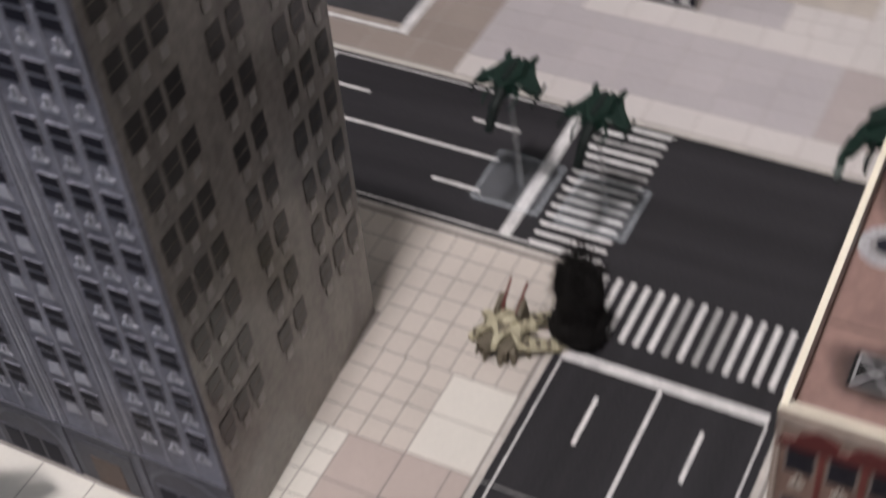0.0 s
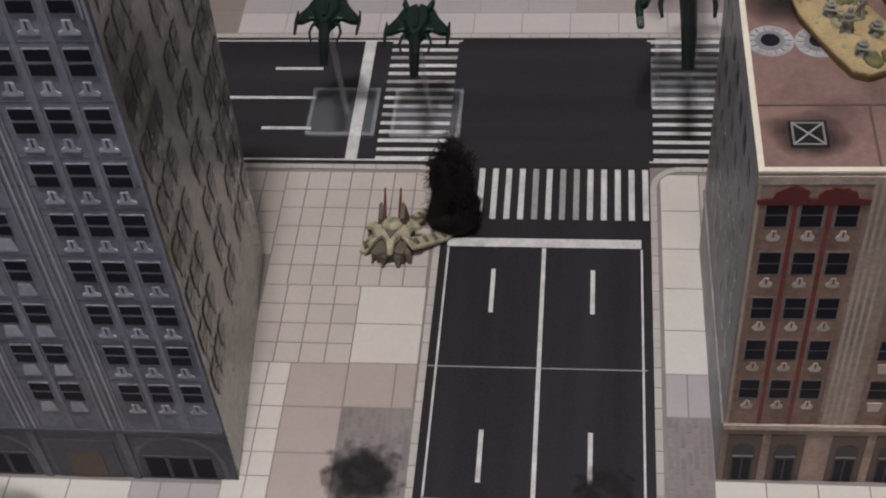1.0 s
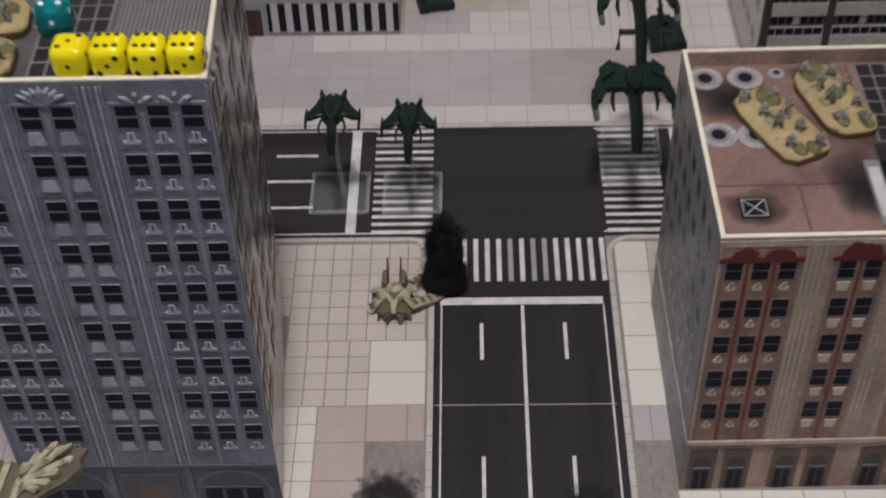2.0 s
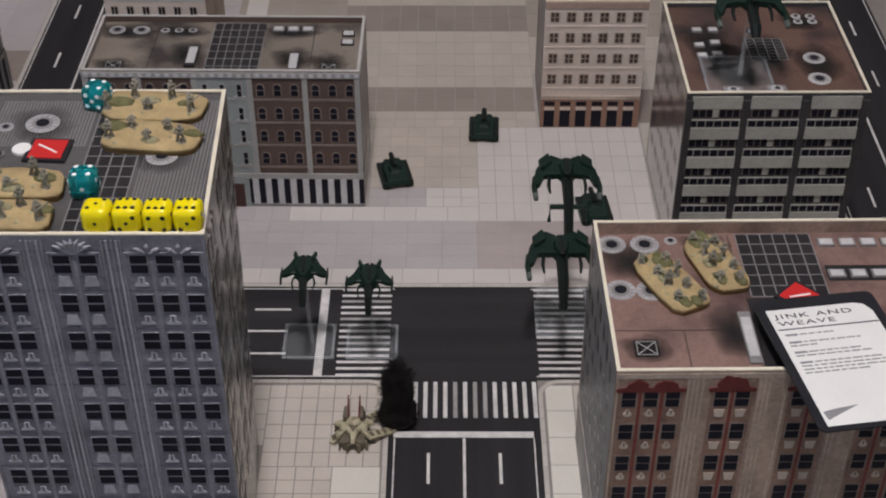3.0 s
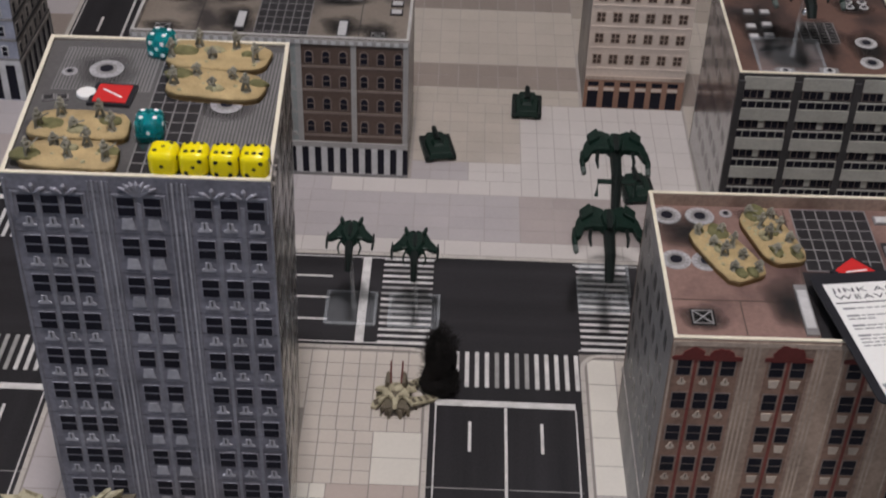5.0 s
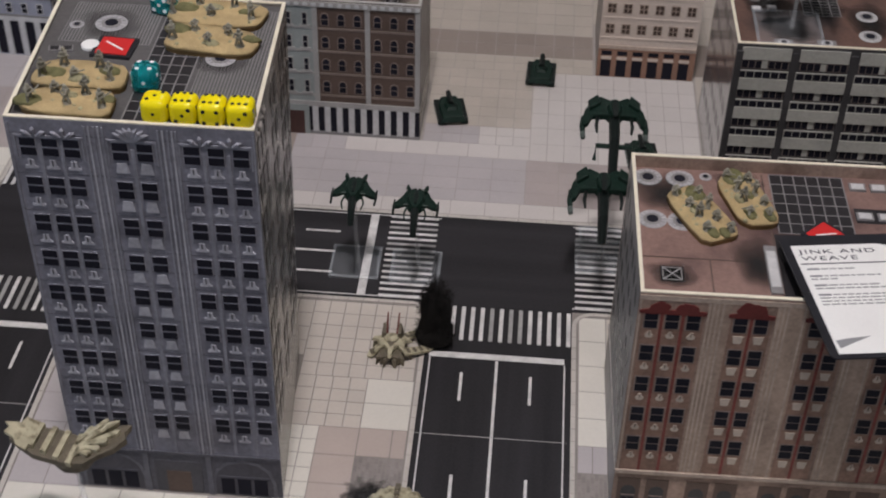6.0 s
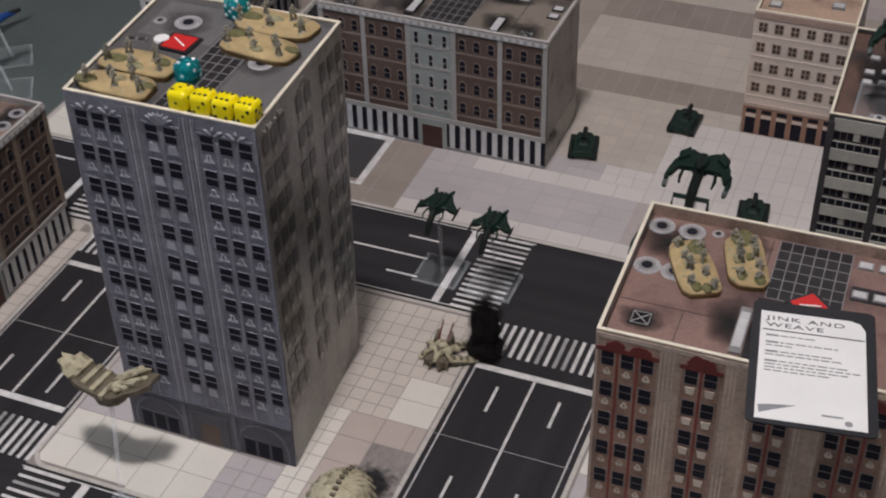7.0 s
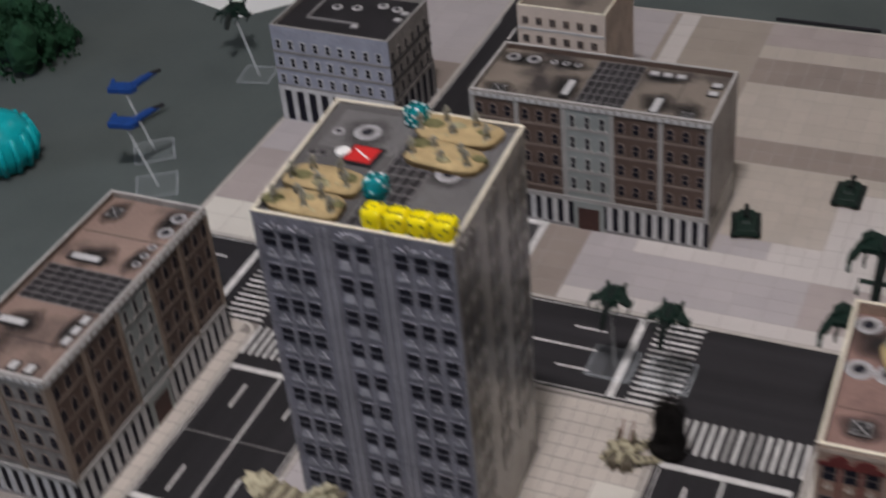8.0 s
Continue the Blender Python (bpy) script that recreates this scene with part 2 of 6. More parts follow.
def thing(name, label, category, m, group="", kind=""):
    ob = new(name)
    ob.empty_display_size = 0.01
    ob.matrix_basis = m
    return tagged(ob, label, category, group, kind)


def solid(name, x0, x1, y0, y1, z0, z1, mats, label="", category="", kind="structure", parent=None):
    bm = bmesh.new()
    box(bm, x0, x1, y0, y1, z0, z1)
    ob = part(name, bm, mats, parent, label)
    return tagged(ob, "", category, "", kind if parent is None else "")


# ---- the room and the table ----
R = 1 / U
solid("floor", -3.2 * R, 3.2 * R, -3 * R, 3.4 * R, -0.86 * R, -0.76 * R, CARPET, "dark carpeted floor of the games room", "floor")
solid("ceiling", -3.2 * R, 3.2 * R, -3 * R, 3.4 * R, 2.0 * R, 2.1 * R, CEILPAINT, "white painted ceiling over the gaming table", "ceiling")
solid("wall_north", -3.2 * R, 3.2 * R, 3.4 * R, 3.5 * R, -0.86 * R, 2.1 * R, WALLPAINT, "plain off-white room wall", "wall")
solid("wall_south", -3.2 * R, 3.2 * R, -3.1 * R, -3 * R, -0.86 * R, 2.1 * R, WALLPAINT, "plain off-white room wall", "wall")
solid("wall_east", 3.2 * R, 3.3 * R, -3.1 * R, 3.5 * R, -0.86 * R, 2.1 * R, WALLPAINT, "plain off-white room wall", "wall")
solid("wall_west", -3.3 * R, -3.2 * R, -3.1 * R, 3.5 * R, -0.86 * R, 2.1 * R, WALLPAINT, "plain off-white room wall", "wall")
for sx, sy, watts in PANELS:
    lamp = thing("ceiling_light", "unseen square white ceiling light panel with a lit diffuser", "lamp", pose(sx, sy, 1.95), "ceiling panels", "")
    bm = bmesh.new()
    box(bm, -0.33 * R, 0.33 * R, -0.33 * R, 0.33 * R, 0, 0.05 * R)
    part("housing", bm, CEILPAINT, lamp)
    bm = bmesh.new()
    box(bm, -0.3 * R, 0.3 * R, -0.3 * R, 0.3 * R, -0.008 * R, -0.002 * R)
    part("diffuser", bm, LAMP_GLOW, lamp)

TX0, TX1, TY0, TY1 = -24, 16, -14, 14
tab = thing("gaming_table", "large table covered with a grey-green cloth mat", "table", at(0, 0, 0), kind="structure")
bm = bmesh.new()
box(bm, TX0, TX1, TY0, TY1, -0.6, -0.012)
part("tabletop", bm, TABLE, tab, "grey-green cloth-covered tabletop")
for lx in (TX0 + 1, TX1 - 1):
    for ly in (TY0 + 1, TY1 - 1):
        bm = bmesh.new()
        box(bm, lx - 0.5, lx + 0.5, ly - 0.5, ly + 0.5, -0.76 * R, -0.6)
        part("leg", bm, SOOT, tab)

# ---- the printed city board: roads and paved blocks ----
BX0, BX1, BY0, BY1 = -7.93, 9.6, -8.0, 9.88
VX = [(-5.86, -4.42), (-0.72, 0.77), (4.55, 6.0)]
HY = [(-4.35, -2.88), (0.82, 2.30)]
LIFT = 0.004
board = thing("ground", "printed card city board with streets and paved blocks", "ground", at(0, 0, 0), kind="structure")
bm = bmesh.new()
box(bm, BX0, BX1, BY0, BY1, -0.012, 0)
part("base_sheet", bm, GROUT, board)

road = thing("road", "black printed asphalt streets with white markings", "road", at(0, 0, 0), kind="structure")
ystops = [BY0, *HY[0], *HY[1], BY1]
for y0, y1 in HY:
    bm = bmesh.new()
    box(bm, BX0, BX1, y0, y1, 0.0005, LIFT)
    part("carriageway", bm, ASPHALT_EW, road)
for x0, x1 in VX:
    for y0, y1 in ((BY0, HY[0][0]), (HY[0][1], HY[1][0]), (HY[1][1], BY1)):
        if x0 < 0 < x1 and y0 > 2:
            continue  # the plaza closes the middle street to the north
        bm = bmesh.new()
        box(bm, x0, x1, y0, y1, 0.0005, LIFT)
        part("carriageway", bm, ASPHALT, road)

MARKS = {}


def mark(name, x0, x1, y0, y1, worn=False):
    """A printed road marking, sharing meshes between equal sizes."""
    key = (name, round(x1 - x0, 3), round(y1 - y0, 3), worn)
    if key not in MARKS:
        bm = bmesh.new()
        box(bm, 0, x1 - x0, 0, y1 - y0, LIFT, LIFT + 0.003)
        MARKS[key] = mesh_of(name, bm, WORN if worn else PAINT)
    put(name, MARKS[key], road, at(x0, y0, 0))


def street_ns(cx, y_top, y_bot, top_arm=True, bot_arm=False):
    """Markings of a north-south street tile between two crossings; cx is its centre line."""
    a = y_top - 0.82 if top_arm else y_top
    b = y_bot + 0.82 if bot_arm else y_bot
    for e in (-0.685, 0.675):
        mark("edge_line", cx + e, cx + e + 0.014, b, a)
    mark("centre_line", cx - 0.014, cx + 0.014, b, a)
    y = a - 0.2
    while y > b + 0.3:
        for e in (-0.345, 0.345):
            mark("lane_dash", cx + e - 0.015, cx + e + 0.015, y - 0.39, y)
        y -= 1.355
    for arm, sgn, y0 in ((top_arm, 1, y_top), (bot_arm, -1, y_bot)):
        if arm:
            lo, hi = sorted((y0 - sgn * 0.54, y0 - sgn * 0.03))
            for k in range(15):
                x = cx - 0.705 + k * 0.1
                mark("crosswalk_bar", x, x + 0.042, lo, hi, worn=k in (6, 8, 9))
            lo, hi = sorted((y0 - sgn * 0.81, y0 - sgn * 0.73))
            mark("stop_line", cx - 0.69, cx + 0.68, lo, hi)


def street_ew(cy, x_left, x_right, left_arm, right_arm):
    """Markings of an east-west street between two crossings."""
    for e in (-0.7, 0.69):
        mark("edge_line", x_left, x_right, cy + e, cy + e + 0.014)
    a = x_right - 0.78 if right_arm else x_right
    b = x_left + 0.78 if left_arm else x_left
    mark("centre_line", b, a - 0.34, cy - 0.014, cy + 0.014)
    x = a - 0.33
    while x > b + 0.3:
        for e in (-0.35, 0.35):
            mark("lane_dash", x - 0.39, x, cy + e - 0.014, cy + e + 0.014)
        x -= 1.3
    for arm, sgn, x0 in ((right_arm, 1, x_right), (left_arm, -1, x_left)):
        if arm:
            lo, hi = sorted((x0 - sgn * 0.57, x0 - sgn * 0.03))
            for k in range(15):
                y = cy - 0.69 + k * 0.0965
                mark("crosswalk_bar", lo, hi, y, y + 0.035, worn=k in (5, 8, 9, 12))
            lo, hi = sorted((x0 - sgn * 0.8, x0 - sgn * 0.71))
            mark("stop_line", lo, hi, cy - 0.69, cy + 0.69)


street_ns(0.02, 0.82, -2.88, True, True)
street_ns(-5.15, 0.82, -2.88, True, True)
street_ns(-5.15, 8.9, 2.36, False, True)
street_ns(5.27, 9.8, 2.36, False, True)
street_ew(1.565, -4.42, -0.72, True, True)
street_ew(1.565, 0.77, 4.55, True, True)
street_ew(1.565, -7.9, -5.86, False, True)
street_ew(-3.62, -4.42, -0.72, True, True)
for x0 in (-0.72, -5.86):
    mark("tile_seam", x0, x0 + 1.45, -1.06, -1.052, worn=True)

# paved blocks: a kerb ring with round corners, and slabs inside
SLABS = {}
slab_jobs = []


def slab(parent, x0, x1, y0, y1, mat, gap=0.012):
    slab_jobs.append((parent, x0, x1, y0, y1, mat, gap))


def grid(parent, x0, x1, y0, y1, dx, dy, mat, gap=0.012):
    nx, ny = max(1, round((x1 - x0) / dx)), max(1, round((y1 - y0) / dy))
    sx, sy = (x1 - x0) / nx, (y1 - y0) / ny
    for i in range(nx):
        for j in range(ny):
            slab(parent, x0 + i * sx, x0 + (i + 1) * sx, y0 + j * sy, y0 + (j + 1) * sy, mat, gap)


def outline(x0, x1, y0, y1, r, n=6):
    pts = []
    for cx, cy, a0 in ((x1 - r, y0 + r, -90), (x1 - r, y1 - r, 0), (x0 + r, y1 - r, 90), (x0 + r, y0 + r, 180)):
        pts += [(cx + r * math.cos(radians(a0 + 90 * k / n)), cy + r * math.sin(radians(a0 + 90 * k / n))) for k in range(n + 1)]
    return pts


INNER = {}


def block(label, x0, x1, y0, y1, fill, r=0.18):
    pav = thing("pavement", label, "pavement", at(0, 0, 0), kind="structure")
    bm = bmesh.new()
    prism(bm, outline(x0 + 0.05, x1 - 0.05, y0 + 0.05, y1 - 0.05, r), 0.0008, 0.0055)
    part("bed", bm, fill, pav)
    outer, inner = outline(x0, x1, y0, y1, r + 0.05, 8), outline(x0 + 0.046, x1 - 0.046, y0 + 0.046, y1 - 0.046, r, 8)
    pieces = []
    for k in range(len(outer)):
        j = (k + 1) % len(outer)
        span = (Vector(outer[j]) - Vector(outer[k])).length
        m = max(1, round(span / 0.16))
        for q in range(m):
            f0, f1 = (q + 0.02) / m, (q + 0.98) / m
            pieces.append([tuple(Vector(a).lerp(Vector(b), f)) for a, b, f in ((outer[k], outer[j], f0), (outer[k], outer[j], f1), (inner[k], inner[j], f1), (inner[k], inner[j], f0))])
    for quad in pieces:
        bm = bmesh.new()
        cx, cy = quad[0]
        prism(bm, [(x - cx, y - cy) for x, y in quad], 0.001, 0.01)
        part("kerb_stone", bm, KERB, pav, m=at(cx, cy, 0))
    INNER[pav.name] = outline(x0 + 0.05, x1 - 0.05, y0 + 0.05, y1 - 0.05, r, 8)
    return pav


pav_a = block("pale paved block round the grey tower", -4.42, -0.72, -2.88, 0.82, GROUT)
pav_b = block("pale paved block round the tan brick building", 0.77, 4.55, -2.88, 0.82, GROUT)
pav_w = block("pale paved block along the board's edge", -7.9, -5.86, -2.88, 0.82, GROUT)
pav_n = block("wide paved plaza with tan and white slabs", -4.42, 4.55, 2.30, 9.85, BED)
pav_nw = block("grey paved block along the board's edge", -7.9, -5.86, 2.30, 9.85, BED)

# ---- card buildings ----
PLATES = {}


def plate(key_name, w, h, depth, mat, arch=False):
    """A thin card piece lying on a wall: u to the right, v up, n outwards."""
    key = (key_name, round(w, 3), round(h, 3), round(depth, 4), mat.name, arch)
    if key not in PLATES:
        bm = bmesh.new()
        if arch:
            r = w / 2
            pts = [(0, 0), (w, 0)] + [(r + r * math.cos(radians(a)), h - r + r * math.sin(radians(a))) for a in range(0, 181, 30)]
            prism(bm, pts, 0, depth)
        else:
            box(bm, 0, w, 0, h, 0, depth)
        PLATES[key] = mesh_of(key_name, bm, mat)
    return PLATES[key]


def stack(bm, plan, h, place, n):
    """An upright solid in n storeys, whose x is set by place(x, y, z)."""
    loops = [[bm.verts.new((place(px, py, h * q / n), py, h * q / n)) for px, py in plan] for q in range(n + 1)]
    bm.faces.new(loops[0][::-1])
    bm.faces.new(loops[-1])
    for lo, hi in zip(loops, loops[1:]):
        for i in range(len(lo)):
            j = (i + 1) % len(lo)
            bm.faces.new((lo[i], lo[j], hi[j], hi[i]))


def right_face(w, lean):
    return at(w, 0, 0) @ pose(0, 0, 0, 0, 0, 90 + math.degrees(math.atan(lean))) @ pose(0, 0, 0, 90)


def building(name, label, x, y, w, d, h, walls, roof_mat, rz=0.0, group="", edge=CARD_EDGE, lip=0.05, skew=0.0, spread=0.0, foot=0.0):
    """A hollow card building with its front-left base corner at x, y; skew: how far its back right corner stands in; spread: how far its back left corner stands out; foot: how much further in the back right corner stands at the ground. Returns the thing and the poses of its faces."""
    t = 0.03
    b = thing(name, label, "building", at(x, y, 0.006, 0, 0, rz), group)
    k, e = skew / d, spread / d
    plans = (
        [(0, 0), (w, 0), (w - k * t, t), (-e * t, t)],
        [(w - t - k * t, t), (w - k * t, t), (w - k * (d - t), d - t), (w - t - k * (d - t), d - t)],
        [(-e * (d - t), d - t), (w - k * (d - t), d - t), (w - skew, d), (-spread, d)],
        [(-e * t, t), (t - e * t, t), (t - e * (d - t), d - t), (-e * (d - t), d - t)],
    )
    for plan, mat in zip(plans, walls):
        bm = bmesh.new()
        stack(bm, plan, h, lambda px, py, z: px - (foot * (1 - z / h) * py / d if px > w / 2 else 0), 24 if foot else 1)
        part("wall", bm, mat, b)
        bm = bmesh.new()
        prism(bm, plan, h + 0.0005, h + 0.012)
        part("parapet_edge", bm, edge, b, "cream cut card edge")
    bm = bmesh.new()
    prism(bm, [(t - e * t, t), (w - t - k * t, t), (w - t - k * (d - t), d - t), (t - e * (d - t), d - t)], h - lip - 0.02, h - lip)
    part("roof", bm, roof_mat, b, "printed roof sheet")
    faces = {
        "front": at(0, 0, 0, 90, 0, 0),
        "right": right_face(w, (skew + foot / 2) / d),
        "back": at(w - skew, d, 0) @ pose(0, 0, 0, 0, 0, 180) @ pose(0, 0, 0, 90),
        "left": at(0, d, 0) @ pose(0, 0, 0, 0, 0, -90) @ pose(0, 0, 0, 90),
        "roof": at(0, 0, h - lip),
    }
    return b, faces


def stick(b, F, name, u, v, w, h, depth, mat, n=0.0, arch=False, label=""):
    return put(name, plate(name, w, h, depth, mat, arch), b, F @ at(u, v, n), label)


def window(b, F, u, v, w, h, frame_mat, panes=2, cols=1, arch=False, rim=0.012, depth=0.006, n=0.0, glass=GLASSY, edge=None):
    """A printed window: a frame with its dark panes."""
    win = put("window", plate("window_frame", w, h, depth, frame_mat, arch), b, F @ at(u, v, n))
    edge = rim if edge is None else edge
    pw, ph = (w - 2 * edge - rim * (cols - 1)) / cols, (h - 2 * edge - rim * (panes - 1)) / panes
    for i in range(cols):
        for j in range(panes):
            top = arch and j == panes - 1
            put("pane", plate("pane", pw, ph, min(0.003, depth), glass, top), win, at(edge + i * (pw + rim), edge + j * (ph + rim), depth))
    return win


def disc_print(b, F, name, x, y, r, mat, sy=1.0, n=0.0, th=0.004, inner=None):
    bm = bmesh.new()
    ring(bm, 0, 0, 0, [(r, 0), (r, th * 0.6), (r * 0.92, th)], 24, 1, sy)
    ob = part(name, bm, mat, b, m=F @ at(x, y, n))
    if inner:
        bm = bmesh.new()
        ring(bm, 0, 0, th, [(r * 0.62, 0), (r * 0.62, 0.003)], 20, 1, sy)
        part("fan_grille", bm, PRINT_MID, ob)
        bm = bmesh.new()
        ring(bm, 0, 0, th + 0.003, [(r * 0.4, 0), (r * 0.4, 0.003)], 20, 1, sy)
        part("fan_hub", bm, inner, ob)
        if r >= 0.1 and sy == 1.0:
            for k in range(14):
                put("fan_blade", plate("fan_blade", r * 0.26, r * 0.035, 0.003, PRINT_MID), ob, at(0, 0, th, 0, 0, k * 360 / 14) @ at(r * 0.64, -r * 0.017, 0))
    return ob


def roof_box(b, F, name, x, y, w, d, th, mat, rz=0, cap=None):
    """A small printed roof box with an optional paler cap."""
    bm = bmesh.new()
    box(bm, -w / 2, w / 2, -d / 2, d / 2, 0, th)
    ob = part(name, bm, mat, b, m=F @ at(x, y, 0, 0, 0, rz))
    if cap:
        bm = bmesh.new()
        box(bm, -w * 0.38, w * 0.38, -d * 0.38, d * 0.38, th, th + 0.004)
        part("cap", bm, cap, ob)
    return ob


def skylight_grid(b, F, x0, x1, y0, y1, nx, ny):
    bm = bmesh.new()
    box(bm, x0, x1, y0, y1, 0, 0.003)
    sky = part("skylight", bm, ROOF_DARK, b, "dark gridded skylight print", m=F)
    for i in range(nx + 1):
        bm = bmesh.new()
        x = x0 + (x1 - x0) * i / nx
        box(bm, x - 0.005, x + 0.005, y0, y1, 0.003, 0.006)
        part("glazing_bar", bm, PRINT_MID, sky)
    for j in range(ny + 1):
        bm = bmesh.new()
        y = y0 + (y1 - y0) * j / ny
        box(bm, x0, x1, y - 0.004, y + 0.004, 0.003, 0.0064)
        part("glazing_bar", bm, PRINT_MID, sky)


def hatch(b, F, x, y, s=0.095):
    bm = bmesh.new()
    box(bm, -s, s, -s, s, 0, 0.004)
    hb = part("roof_hatch", bm, ROOF_DARK, b, m=F @ at(x, y, 0))
    for a in (45, -45):
        bm = bmesh.new()
        box(bm, -s * 1.15, s * 1.15, -0.004, 0.004, 0.004, 0.008 if a > 0 else 0.0085)
        part("hatch_bar", bm, VENT_GREY, hb, m=at(0, 0, 0, 0, 0, a))
    for x0, x1, y0, y1 in ((-s, s, -s, -s + 0.012), (-s, s, s - 0.012, s), (-s, -s + 0.012, -s, s), (s - 0.012, s, -s, s)):
        bm = bmesh.new()
        box(bm, x0 * 0.85, x1 * 0.85, y0 * 0.85, y1 * 0.85, 0.004, 0.0075)
        part("hatch_rim", bm, PRINT_MID, hb)


def cell_grid(F, b, face_w, z_rows, cols, w, h, mat, panes=2, arch=False, sill=None, sill_w=0.05, sill_h=0.07, ncol=1, glass=GLASSY, edge=None, rim=0.012, depth=0.006):
    for z in z_rows:
        for u in cols:
            if 0 <= u and u + w <= face_w:
                window(b, F, u, z - h / 2, w, h, mat, panes, ncol, arch, rim, depth, glass=glass, edge=edge)
                if sill:
                    stick(b, F, "window_sill", u + w / 2 - sill_w / 2, z - h / 2 - sill_h - 0.015, sill_w, sill_h, depth, sill)


# -- the grey tower --
AW, AD, AH = 1.86, 1.87, 4.03
tower, FA = building("tower_block", "tall grey-blue stone tower of printed card", -3.68, -1.995, AW, AD, AH, (BLUE_GREY, TOWER_FLANK, TOWER_FLANK, TOWER_FLANK), ROOF_GREY, rz=0.3, lip=0.02, skew=0.07, spread=0.09, foot=0.07)
A_COLS = (0.085, 0.252, 0.415, 0.78, 0.965, 1.317, 1.498, 1.685)
A_ROWS = [3.78 - 0.359 * k for k in range(9)]
SILL_SHAPES = {
    "stepped": [(-0.05, 0), (0.05, 0), (0.05, 0.018), (0.027, 0.028), (0.021, 0.082), (-0.021, 0.082), (-0.027, 0.028), (-0.05, 0.018)],
    "tapered": [(-0.052, 0), (0.052, 0), (0.036, 0.095), (-0.036, 0.095)],
}
SILL_MESH = {}
for shape, pts in SILL_SHAPES.items():
    bm = bmesh.new()
    prism(bm, pts, 0, 0.007)
    SILL_MESH[shape] = mesh_of("window_sill", bm, BLUE_LIGHT)


def eyebrow(b, F, u0, u1, v, mat):
    """A moulding that frames the head of a window bay."""
    for x0, x1, y0, y1 in ((u0, u1, v, v + 0.018), (u0, u0 + 0.012, v - 0.2, v), (u1 - 0.012, u1, v - 0.2, v)):
        stick(b, F, "bay_moulding", x0, y0, x1 - x0, y1 - y0, 0.009, mat)


